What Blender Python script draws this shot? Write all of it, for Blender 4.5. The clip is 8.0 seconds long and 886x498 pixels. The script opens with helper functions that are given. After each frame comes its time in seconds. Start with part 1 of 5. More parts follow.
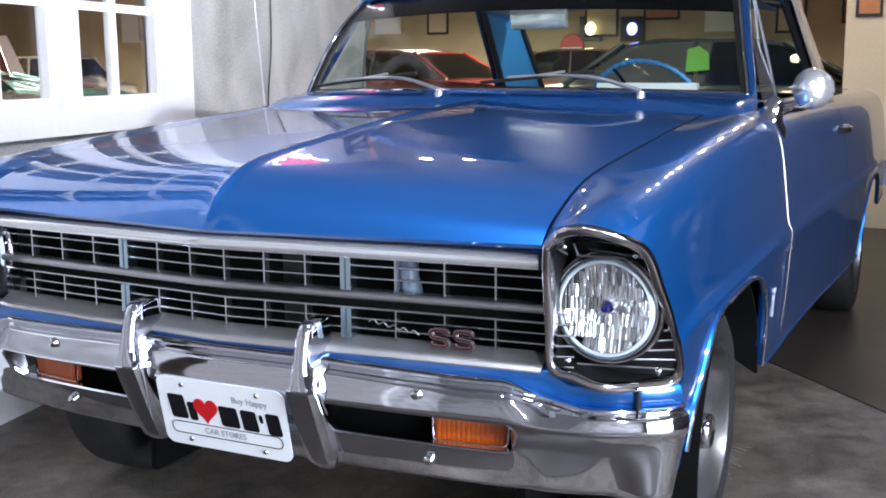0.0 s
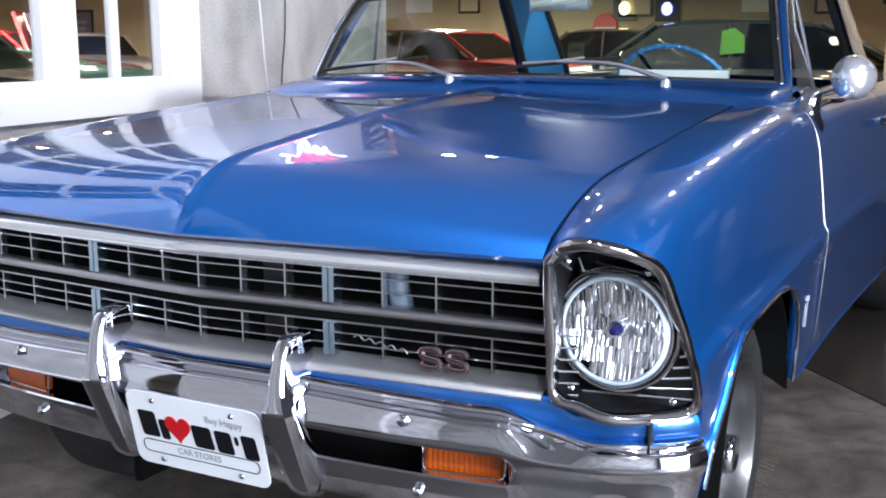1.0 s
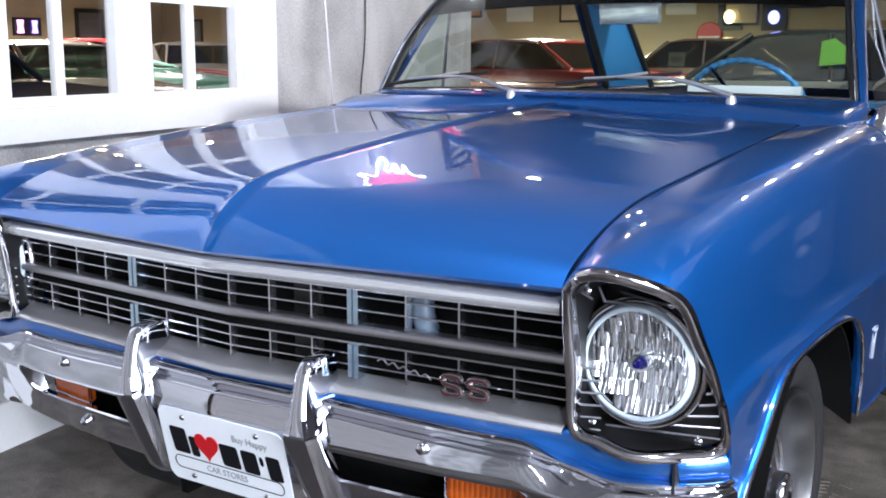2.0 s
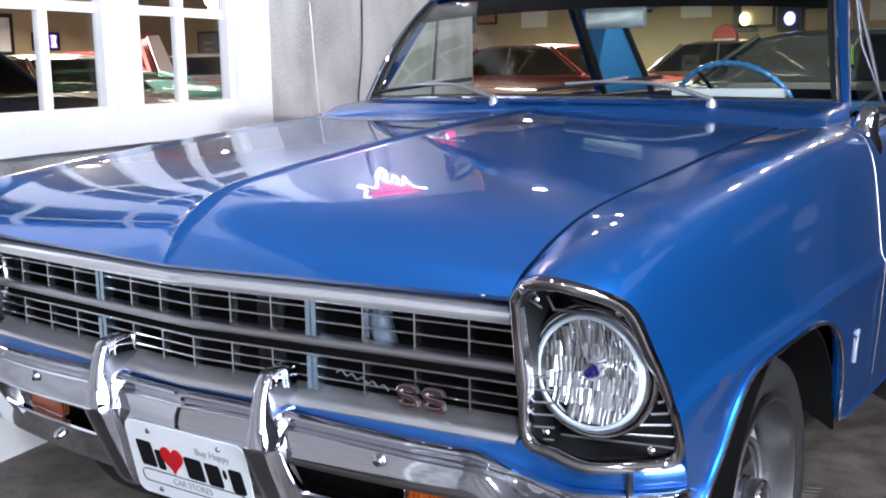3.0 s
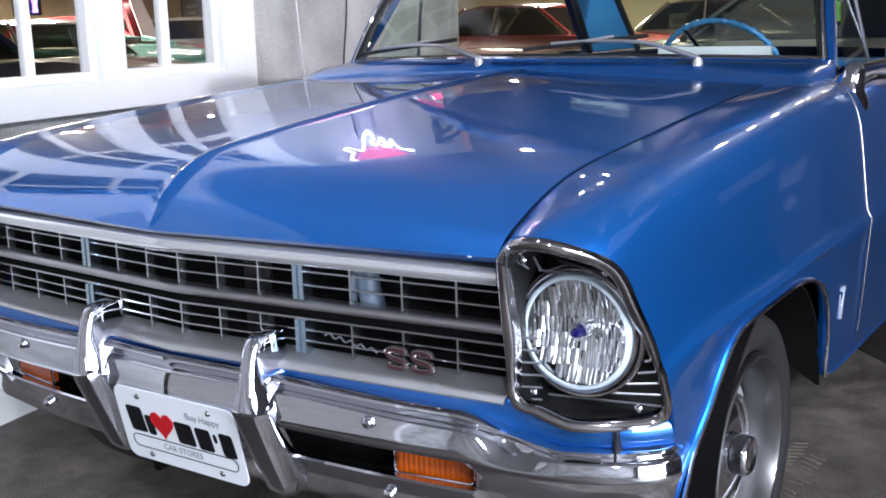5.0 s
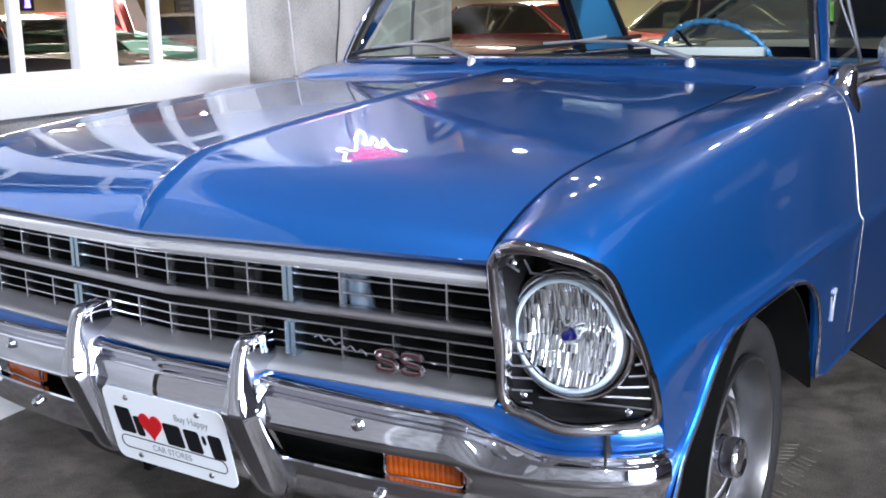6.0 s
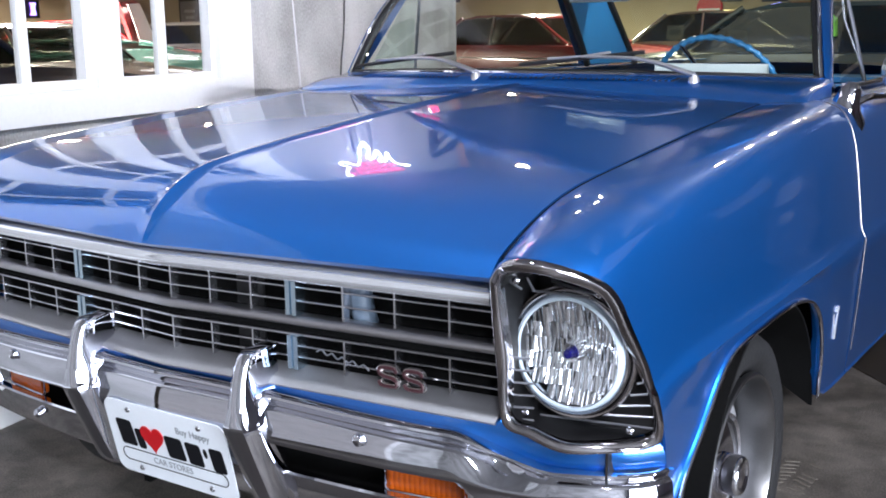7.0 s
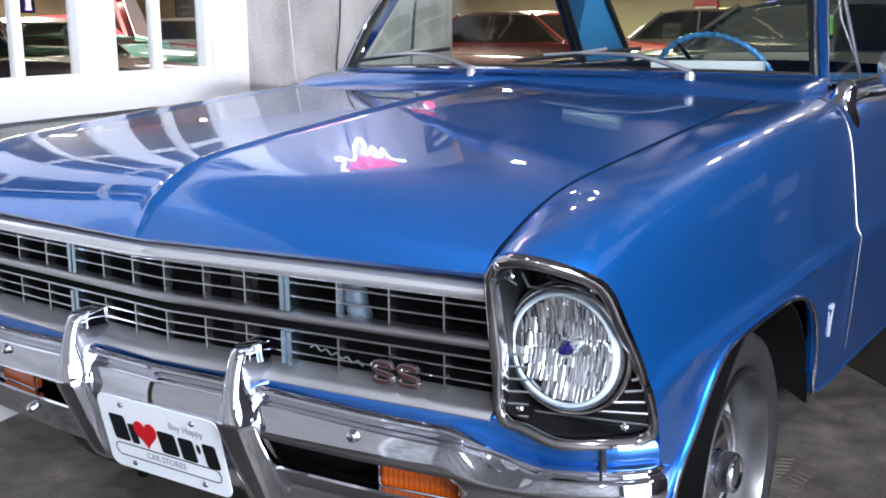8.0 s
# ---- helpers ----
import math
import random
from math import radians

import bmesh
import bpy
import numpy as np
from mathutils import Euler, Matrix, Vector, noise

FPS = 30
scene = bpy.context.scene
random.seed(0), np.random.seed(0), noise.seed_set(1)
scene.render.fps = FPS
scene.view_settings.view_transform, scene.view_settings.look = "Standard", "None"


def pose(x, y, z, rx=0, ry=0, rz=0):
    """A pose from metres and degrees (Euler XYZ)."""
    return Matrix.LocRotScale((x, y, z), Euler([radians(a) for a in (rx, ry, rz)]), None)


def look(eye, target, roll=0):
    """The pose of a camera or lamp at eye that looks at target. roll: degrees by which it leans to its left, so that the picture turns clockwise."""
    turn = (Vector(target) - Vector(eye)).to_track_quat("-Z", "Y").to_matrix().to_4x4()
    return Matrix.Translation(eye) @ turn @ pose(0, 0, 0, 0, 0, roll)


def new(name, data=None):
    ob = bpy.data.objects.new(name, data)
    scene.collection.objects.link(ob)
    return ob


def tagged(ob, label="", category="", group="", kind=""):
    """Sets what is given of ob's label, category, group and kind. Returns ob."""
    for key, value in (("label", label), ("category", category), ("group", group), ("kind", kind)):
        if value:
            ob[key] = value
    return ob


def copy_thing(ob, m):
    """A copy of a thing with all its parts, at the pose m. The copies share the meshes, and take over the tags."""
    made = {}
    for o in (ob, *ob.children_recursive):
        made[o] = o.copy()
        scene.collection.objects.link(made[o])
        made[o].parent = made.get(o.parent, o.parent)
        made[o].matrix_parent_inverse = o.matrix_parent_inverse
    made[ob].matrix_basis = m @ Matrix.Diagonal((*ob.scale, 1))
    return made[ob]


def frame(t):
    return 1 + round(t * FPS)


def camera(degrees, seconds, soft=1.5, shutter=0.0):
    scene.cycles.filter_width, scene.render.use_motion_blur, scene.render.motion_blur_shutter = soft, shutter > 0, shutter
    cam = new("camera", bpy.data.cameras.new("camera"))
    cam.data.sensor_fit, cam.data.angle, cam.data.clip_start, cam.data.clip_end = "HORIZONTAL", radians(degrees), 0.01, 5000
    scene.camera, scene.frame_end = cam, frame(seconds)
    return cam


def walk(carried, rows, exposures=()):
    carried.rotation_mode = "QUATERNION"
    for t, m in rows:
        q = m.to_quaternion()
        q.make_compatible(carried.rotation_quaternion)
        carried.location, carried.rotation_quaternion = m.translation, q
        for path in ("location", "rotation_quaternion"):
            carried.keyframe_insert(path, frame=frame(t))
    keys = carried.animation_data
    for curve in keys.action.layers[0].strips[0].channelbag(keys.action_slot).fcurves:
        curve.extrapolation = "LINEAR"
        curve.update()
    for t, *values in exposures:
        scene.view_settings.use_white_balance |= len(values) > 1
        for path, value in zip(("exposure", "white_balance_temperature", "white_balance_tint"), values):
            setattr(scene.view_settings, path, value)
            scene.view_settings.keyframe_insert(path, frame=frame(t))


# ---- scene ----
# ---------------------------------------------------------------- camera
cam = camera(45.21, 8.0, soft=1.8, shutter=0.4)
PATH = [
    (0.0, 1.2611, -1.6066, 1.1054, 80.346, 0.288, 25.707),
    (0.2, 1.2445, -1.5500, 1.1067, 79.911, -0.092, 26.316),
    (0.5, 1.2216, -1.4714, 1.1087, 79.432, -0.384, 26.694),
    (1.0, 1.2305, -1.3975, 1.1213, 79.240, -0.055, 27.500),
    (1.2, 1.2479, -1.3731, 1.1315, 78.996, 0.035, 29.829),
    (1.5, 1.2777, -1.3148, 1.1365, 79.273, -0.562, 31.898),
    (1.7, 1.2936, -1.3036, 1.1387, 79.555, -0.524, 32.433),
    (2.8, 1.3756, -1.2409, 1.1379, 79.661, 0.735, 34.093),
    (3.0, 1.3933, -1.2249, 1.1392, 80.043, 0.872, 34.133),
    (3.2, 1.3934, -1.2225, 1.1489, 80.610, 1.521, 34.592),
    (3.5, 1.3923, -1.2205, 1.1591, 80.933, 1.430, 34.771),
    (4.0, 1.3968, -1.2182, 1.1558, 80.539, 1.267, 33.263),
    (4.2, 1.3938, -1.2263, 1.1476, 79.707, 1.128, 33.461),
    (4.5, 1.3924, -1.2215, 1.1444, 78.605, 1.159, 33.623),
    (4.7, 1.3959, -1.2220, 1.1370, 78.281, 1.515, 33.502),
    (5.8, 1.3934, -1.2162, 1.1450, 77.688, 1.004, 33.043),
    (6.0, 1.3939, -1.2122, 1.1439, 77.847, 1.180, 33.080),
    (6.5, 1.3946, -1.2108, 1.1517, 78.248, 1.067, 33.059),
    (7.0, 1.3938, -1.2139, 1.1538, 78.393, 0.706, 33.302),
    (7.5, 1.3933, -1.2125, 1.1530, 78.304, 0.511, 33.326),
    (8.0, 1.3915, -1.2093, 1.1502, 78.237, 0.432, 33.101),
]
walk(cam, [(t, pose(x, y, z, rx, ry, rz)) for t, x, y, z, rx, ry, rz in PATH],
     exposures=((0.0, 0.02, 6280, 17), (1.5, 0.06, 6280, 17), (3.0, -0.05, 6280, 18), (3.5, -0.16, 6280, 19), (4.0, -0.24, 6280, 19), (4.5, -0.22, 6280, 18), (6.0, 0.03, 6280, 17), (8.0, 0.03, 6280, 17)))

# ---------------------------------------------------------------- light
world = bpy.data.worlds.new("sky")
scene.world = world
world.use_nodes = True
wn_ = world.node_tree.nodes
sky = wn_.new("ShaderNodeTexSky")
sky.sky_type = "NISHITA"
sky.sun_disc = False
sky.sun_elevation, sky.sun_rotation = radians(40), radians(200)
world.node_tree.links.new(sky.outputs["Color"], wn_["Background"].inputs["Color"])
wn_["Background"].inputs["Strength"].default_value = 0.15


def lamp(name, kind, energy, m, color=(1, 1, 1), size=0.1, size_y=None, spot=None):
    d = bpy.data.lights.new(name, kind)
    d.energy, d.color = energy, color
    if kind == "AREA":
        d.size, d.spread = size, radians(spot or 180)
        if size_y:
            d.shape, d.size_y = "RECTANGLE", size_y
    elif kind == "SUN":
        d.angle = size
    else:
        d.shadow_soft_size = size
        if spot:
            d.spot_size, d.spot_blend = radians(spot), 0.6
    ob = new(name, d)
    ob.matrix_world = m
    return tagged(ob, kind="structure")


lamp("sun", "SUN", 0.8, look((2, -10, 9), (0, 0, 0)), (1.0, 0.95, 0.88), radians(12))
# added fill lamp in an unseen opening of the long wall, ahead of the car
lamp("opening_fill", "AREA", 6, look((-0.86, -2.0, 1.25), (1.0, -1.67, 1.25)), (0.92, 0.96, 1.0), 1.9, 2.3)
# added fill spots without fixtures, for the car and the wall with the windows
for ty, aim, e in ((-0.2, (-1.3, 0.3, 1.8), 150), (0.9, (-1.45, 0.9, 2.1), 250), (2.0, (-1.6, 1.9, 2.1), 430), (3.1, (-1.8, 3.0, 2.1), 510)):
    lamp("fill_spot", "SPOT", e, look((2.55, ty, 2.85), aim), (0.92, 0.95, 1.0), 0.05, spot=46)
# added fills for the floor on the right and the headlight corner
for tx, ty, aim, e in ((3.4, 0.4, (1.7, 1.0, 0.0), 400), (2.6, -2.8, (0.60, 0.10, 0.76), 410)):
    lamp("fill_spot", "SPOT", e, look((tx, ty, 2.85), aim), (0.90, 0.95, 1.0), 0.08, spot=75)
# added fill for the fender, in an unseen opening ahead on the driver's side
lamp("opening_fill", "AREA", 340, look((5.1, -2.2, 1.25), (0.0, -2.0, 1.30)), (0.84, 0.93, 1.0), 3.3, 2.35, spot=140)
# added area fills over the bay, no fixtures
lamp("bay_fill", "AREA", 12, look((-0.9, 5.0, 2.9), (-0.9, 5.2, 0)), (1.0, 0.92, 0.80), 1.2, 1.6, spot=120)
lamp("bay_fill", "AREA", 3, look((3.4, 3.6, 2.9), (3.4, 3.6, 0)), (1.0, 0.96, 0.90), 1.5, 2.4)
# added fill that brightens the beige rear wall
for tx, ty, aim, e in ((1.3, 3.4, (0.80, 6.2, 1.25), 200),):
    lamp("rear_wall_fill", "SPOT", e, look((tx, ty, 2.85), aim), (1.0, 0.96, 0.9), 0.05, spot=30)
# added fill that brightens the hood's nose
lamp("fill_spot", "SPOT", 250, look((0.66, -0.40, 2.85), (0.42, 0.36, 0.9)), (0.86, 0.94, 1.0), 0.08, spot=38)


# ---------------------------------------------------------------- materials
def material(name, base, rough=0.5, metal=0.0, vary=0.12, scale=6.0, bump=0.0, bump_scale=80.0, coat=0.0, emit=None, strength=0.0, spec=0.5):
    m = bpy.data.materials.new(name)
    m.use_nodes = True
    nt = m.node_tree
    n, l = nt.nodes, nt.links
    b = n["Principled BSDF"]
    b.inputs["Roughness"].default_value, b.inputs["Metallic"].default_value = rough, metal
    b.inputs["Coat Weight"].default_value, b.inputs["Coat Roughness"].default_value = coat, 0.02
    b.inputs["Specular IOR Level"].default_value = spec
    co = n.new("ShaderNodeTexCoord")
    if vary > 0:
        a, c = n.new("ShaderNodeTexNoise"), n.new("ShaderNodeTexNoise")
        a.inputs["Scale"].default_value, a.inputs["Detail"].default_value = scale, 6
        c.inputs["Scale"].default_value, c.inputs["Detail"].default_value = scale * 14, 3
        add = n.new("ShaderNodeMath")
        add.operation = "ADD"
        l.new(co.outputs["Object"], a.inputs["Vector"])
        l.new(co.outputs["Object"], c.inputs["Vector"])
        l.new(a.outputs["Fac"], add.inputs[0])
        l.new(c.outputs["Fac"], add.inputs[1])
        r = n.new("ShaderNodeMapRange")
        r.inputs["From Min"].default_value, r.inputs["From Max"].default_value = 0.6, 1.4
        l.new(add.outputs[0], r.inputs["Value"])
        mix = n.new("ShaderNodeMix")
        mix.data_type = "RGBA"
        mix.inputs["A"].default_value = (*[min(1, v * (1 - vary)) for v in base], 1)
        mix.inputs["B"].default_value = (*[min(1, v * (1 + vary)) for v in base], 1)
        l.new(r.outputs["Result"], mix.inputs["Factor"])
        l.new(mix.outputs["Result"], b.inputs["Base Color"])
        rr = n.new("ShaderNodeMapRange")
        rr.inputs["To Min"].default_value, rr.inputs["To Max"].default_value = max(0.02, rough * 0.8), min(1, rough * 1.2)
        l.new(a.outputs["Fac"], rr.inputs["Value"])
        l.new(rr.outputs["Result"], b.inputs["Roughness"])
    else:
        b.inputs["Base Color"].default_value = (*base, 1)
    if bump > 0:
        t, bp = n.new("ShaderNodeTexNoise"), n.new("ShaderNodeBump")
        t.inputs["Scale"].default_value, t.inputs["Detail"].default_value = bump_scale, 5
        bp.inputs["Strength"].default_value, bp.inputs["Distance"].default_value = bump, 0.01
        l.new(co.outputs["Object"], t.inputs["Vector"])
        l.new(t.outputs["Fac"], bp.inputs["Height"])
        l.new(bp.outputs["Normal"], b.inputs["Normal"])
    if emit:
        b.inputs["Emission Color"].default_value, b.inputs["Emission Strength"].default_value = (*emit, 1), strength
    return m


def glass(name, tint, ior=1.5, rough=0.0):
    """A clear pane: what is behind shows through, tinted, with a Fresnel gloss."""
    m = bpy.data.materials.new(name)
    m.use_nodes = True
    n, l = m.node_tree.nodes, m.node_tree.links
    n.remove(n["Principled BSDF"])
    lw, tr, gl, mx = n.new("ShaderNodeLayerWeight"), n.new("ShaderNodeBsdfTransparent"), n.new("ShaderNodeBsdfGlossy"), n.new("ShaderNodeMixShader")
    pw, ma = n.new("ShaderNodeMath"), n.new("ShaderNodeMath")
    lw.inputs["Blend"].default_value = 0.5
    pw.operation, pw.inputs[1].default_value = "POWER", 5.0
    f0 = ((ior - 1) / (ior + 1)) ** 2
    ma.operation, ma.inputs[1].default_value, ma.inputs[2].default_value = "MULTIPLY_ADD", 1 - f0, f0
    tr.inputs["Color"].default_value = (*tint, 1)
    gl.inputs["Roughness"].default_value = rough
    l.new(lw.outputs["Facing"], pw.inputs[0])
    l.new(pw.outputs[0], ma.inputs[0])
    l.new(ma.outputs[0], mx.inputs[0])
    l.new(tr.outputs[0], mx.inputs[1])
    l.new(gl.outputs[0], mx.inputs[2])
    l.new(mx.outputs[0], n["Material Output"].inputs["Surface"])
    return m


PAINT = material("blue_metallic_paint", (0.006, 0.145, 0.53), 0.33, 0.78, 0.05, 900, 0.0, coat=1.0)
PAINT.node_tree.nodes["Principled BSDF"].inputs["Coat IOR"].default_value = 1.72
PAINT_IN = material("blue_interior_vinyl", (0.04, 0.27, 0.58), 0.5, 0.0, 0.1, 30, 0.15, 400)
CHROME = material("chrome", (0.67, 0.68, 0.745), 0.05, 1.0, 0.03, 8)
ALU = material("brushed_aluminium_trim", (0.69, 0.70, 0.74), 0.24, 1.0, 0.03, 5)
RAIL = material("dull_aluminium_rail", (0.50, 0.49, 0.51), 0.34, 1.0, 0.05, 9)
RAILPALE = material("pale_aluminium_rail", (0.44, 0.44, 0.45), 0.36, 0.8, 0.05, 9)
POST = material("polished_post_metal", (0.56, 0.70, 0.80), 0.22, 1.0, 0.03, 5)
DASH = material("dark_blue_vinyl", (0.028, 0.050, 0.085), 0.5, 0.0, 0.15, 20, 0.2, 300)
BLACK = material("black_paint", (0.012, 0.012, 0.013), 0.35, 0.0, 0.2, 20)
# near-black base that holds the shade of gaps, recesses and openings
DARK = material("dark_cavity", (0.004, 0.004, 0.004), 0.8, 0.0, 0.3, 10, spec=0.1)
HOSE = material("grey_blue_rubber", (0.11, 0.15, 0.20), 0.45, 0.0, 0.2, 40)
RUBBER = material("tyre_rubber", (0.013, 0.013, 0.014), 0.65, 0.0, 0.2, 15, 0.2, 120)
LINING = material("grey_blue_headliner", (0.24, 0.25, 0.28), 0.8, 0.0, 0.1, 30)
SEAL = material("black_rubber_seal", (0.015, 0.015, 0.016), 0.5, 0.0, 0.1, 30)
AMBER = material("amber_lens", (0.40, 0.070, 0.004), 0.16, 0.0, 0.15, 60, coat=0.6)
REDLENS = material("red_lens", (0.5, 0.01, 0.02), 0.15, 0.0, 0.1, 60, coat=0.6)
WHITE = material("white_window_paint", (0.80, 0.80, 0.79), 0.4, 0.0, 0.04, 5, 0.05, 60)
PLATE = material("white_plate_enamel", (0.80, 0.84, 0.88), 0.4, 0.0, 0.03, 10)
INK = material("black_print", (0.006, 0.006, 0.008), 0.7, 0.0, 0.0, spec=0.15)
GREYINK = material("grey_print", (0.30, 0.32, 0.34), 0.4, 0.0, 0.0)
BADGERED = material("dull_red_enamel", (0.050, 0.018, 0.022), 0.3, 0.0, 0.05, 20)
ROD = material("satin_silver", (0.60, 0.60, 0.62), 0.33, 0.7, 0.04, 12)
BRIGHT = material("polished_mirror_metal", (0.86, 0.88, 0.92), 0.16, 0.75, 0.02, 12)
BADGE = material("satin_badge_metal", (0.80, 0.83, 0.88), 0.30, 0.5, 0.03, 30)
RIB = material("dull_rib_metal", (0.30, 0.31, 0.34), 0.35, 0.9, 0.05, 12)
REDINK = material("red_print", (0.55, 0.01, 0.015), 0.35, 0.0, 0.05, 20)
WHEELGREY = material("satin_rim_steel", (0.27, 0.27, 0.275), 0.30, 1.0, 0.08, 20)
WHEELSILVER = material("silver_wheel_paint", (0.62, 0.63, 0.66), 0.35, 0.6, 0.06, 20)
GLASS = glass("tinted_windshield", (0.82, 0.90, 0.84))
DARKGLASS = glass("dark_tinted_glass", (0.16, 0.16, 0.14), 1.4)
PANE = glass("window_pane", (0.95, 0.95, 0.95), 1.3)
LENS = glass("headlight_glass", (0.97, 0.98, 1.0), 1.45, 0.05)
BULB = material("blue_bulb_cap", (0.004, 0.004, 0.10), 0.1, 0.0, 0.0, coat=1.0)
REFLECTOR = material("headlight_reflector", (0.95, 0.97, 1.0), 0.15, 1.0, 0.02, 20)
# chrome with the dark floor reflection put into its base colour
BEZEL = material("reflection_darkened_chrome", (0.50, 0.48, 0.50), 0.07, 1.0, 0.04, 12)
RINGMETAL = material("dull_ring_metal", (0.42, 0.39, 0.38), 0.22, 1.0, 0.05, 12)
HALO = material("frosted_lens_rim", (0.60, 0.70, 0.78), 0.15, 0.0, 0.03, 40, coat=1.0)


def concrete(name, c1, c2, rough, scale, bump, fine=0.2, upright=1.0, scuffs=0.0):
    m = bpy.data.materials.new(name)
    m.use_nodes = True
    n, l = m.node_tree.nodes, m.node_tree.links
    b = n["Principled BSDF"]
    co = n.new("ShaderNodeTexCoord")
    a, s, f = n.new("ShaderNodeTexNoise"), n.new("ShaderNodeTexNoise"), n.new("ShaderNodeTexNoise")
    a.inputs["Scale"].default_value, a.inputs["Detail"].default_value, a.inputs["Distortion"].default_value = scale, 8, 0.6
    s.inputs["Scale"].default_value, s.inputs["Detail"].default_value = scale * 0.25, 3
    f.inputs["Scale"].default_value, f.inputs["Detail"].default_value = scale * 45, 2
    mixv, mixf, ramp = n.new("ShaderNodeMix"), n.new("ShaderNodeMix"), n.new("ShaderNodeValToRGB")
    mixv.inputs["Factor"].default_value, mixf.inputs["Factor"].default_value = 0.45, fine
    mp = n.new("ShaderNodeMapping")
    mp.inputs["Scale"].default_value = (1.0, 1.0, upright)
    l.new(co.outputs["Object"], mp.inputs["Vector"])
    for t in (a, s, f):
        l.new(mp.outputs["Vector"], t.inputs["Vector"])
    l.new(a.outputs["Fac"], mixv.inputs["A"])
    l.new(s.outputs["Fac"], mixv.inputs["B"])
    l.new(mixv.outputs["Result"], mixf.inputs["A"])
    l.new(f.outputs["Fac"], mixf.inputs["B"])
    ramp.color_ramp.elements[0].position, ramp.color_ramp.elements[0].color = 0.41, (*c1, 1)
    ramp.color_ramp.elements[1].position, ramp.color_ramp.elements[1].color = 0.59, (*c2, 1)
    l.new(mixf.outputs["Result"], ramp.inputs["Fac"])
    l.new(ramp.outputs["Color"], b.inputs["Base Color"])
    if scuffs > 0:
        k, kr, mu = n.new("ShaderNodeTexNoise"), n.new("ShaderNodeValToRGB"), n.new("ShaderNodeMix")
        k.inputs["Scale"].default_value, k.inputs["Detail"].default_value, k.inputs["Distortion"].default_value = 14.0, 9, 0.5
        l.new(mp.outputs["Vector"], k.inputs["Vector"])
        l.new(k.outputs["Fac"], kr.inputs["Fac"])
        kr.color_ramp.elements[0].position, kr.color_ramp.elements[0].color = 0.38, (1 - scuffs, 1 - scuffs, 1 - scuffs, 1)
        kr.color_ramp.elements[1].position, kr.color_ramp.elements[1].color = 0.56, (1, 1, 1, 1)
        mu.data_type, mu.blend_type = "RGBA", "MULTIPLY"
        mu.inputs["Factor"].default_value = 1.0
        l.new(ramp.outputs["Color"], mu.inputs["A"])
        l.new(kr.outputs["Color"], mu.inputs["B"])
        l.new(mu.outputs["Result"], b.inputs["Base Color"])
    b.inputs["Roughness"].default_value = rough
    bp = n.new("ShaderNodeBump")
    bp.inputs["Strength"].default_value, bp.inputs["Distance"].default_value = bump, 0.01
    l.new(mixf.outputs["Result"], bp.inputs["Height"])
    l.new(bp.outputs["Normal"], b.inputs["Normal"])
    return m


CONCRETE = concrete("worn_concrete_floor", (0.07, 0.06, 0.051), (0.225, 0.20, 0.174), 0.55, 4.5, 0.9, 0.38, 1.0, 0.32)
PLASTER = concrete("grey_plaster_wall", (0.235, 0.231, 0.223), (0.475, 0.469, 0.457), 0.7, 3.2, 0.35, 0.24, 0.6)
MAT = concrete("dark_floor_coating", (0.030, 0.025, 0.022), (0.047, 0.040, 0.035), 0.38, 3.0, 0.1)
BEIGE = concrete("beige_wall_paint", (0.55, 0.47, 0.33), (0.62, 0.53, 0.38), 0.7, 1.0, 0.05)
TAN = concrete("tan_wall_paint", (0.42, 0.35, 0.22), (0.50, 0.42, 0.28), 0.7, 1.0, 0.05)
# ceiling tones: brightness of the hood's reflections, set by colour
CEIL = concrete("dark_ceiling_tone", (0.150, 0.144, 0.140), (0.190, 0.183, 0.178), 0.8, 1.0, 0.05)
SHOWCEIL = concrete("pale_ceiling_tone", (0.58, 0.55, 0.50), (0.66, 0.63, 0.58), 0.8, 1.0, 0.05)
DIMCEIL = concrete("brown_grey_ceiling_tone", (0.17, 0.155, 0.14), (0.22, 0.20, 0.18), 0.8, 1.0, 0.05)
DUSK = concrete("dark_grey_tone", (0.15, 0.152, 0.172), (0.19, 0.192, 0.212), 0.6, 1.0, 0.05)
GREYWALL = concrete("mid_grey_wall_paint", (0.21, 0.20, 0.23), (0.27, 0.26, 0.29), 0.7, 1.0, 0.05)
ASPHALT = concrete("asphalt", (0.04, 0.04, 0.04), (0.06, 0.06, 0.06), 0.85, 4.0, 0.4)
BROWN = material("brown_wood_trim", (0.44, 0.17, 0.055), 0.5, 0.0, 0.25, 12, 0.1, 40)


# ---------------------------------------------------------------- mesh helpers
def part(name, bm, mat_, parent=None, label="", smooth=True, m=None, kind="", bevel=0.0, sharp=0.75):
    """Links a bmesh as ONE mesh object under a thing or a part."""
    if bevel > 0:
        bmesh.ops.bevel(bm, geom=bm.edges[:], offset=bevel, segments=2, affect="EDGES", profile=0.6)
    bmesh.ops.recalc_face_normals(bm, faces=bm.faces[:])
    if smooth:
        for e in bm.edges:
            if len(e.link_faces) == 2 and e.calc_face_angle(0.0) > sharp:
                e.smooth = False
    me = bpy.data.meshes.new(name)
    bm.to_mesh(me)
    bm.free()
    if smooth:
        me.shade_smooth()
    me.materials.append(mat_)
    ob = new(name, me)
    ob.parent = parent
    if m is not None:
        ob.matrix_basis = m
    if label or kind:
        tagged(ob, label, kind=kind)
    return ob


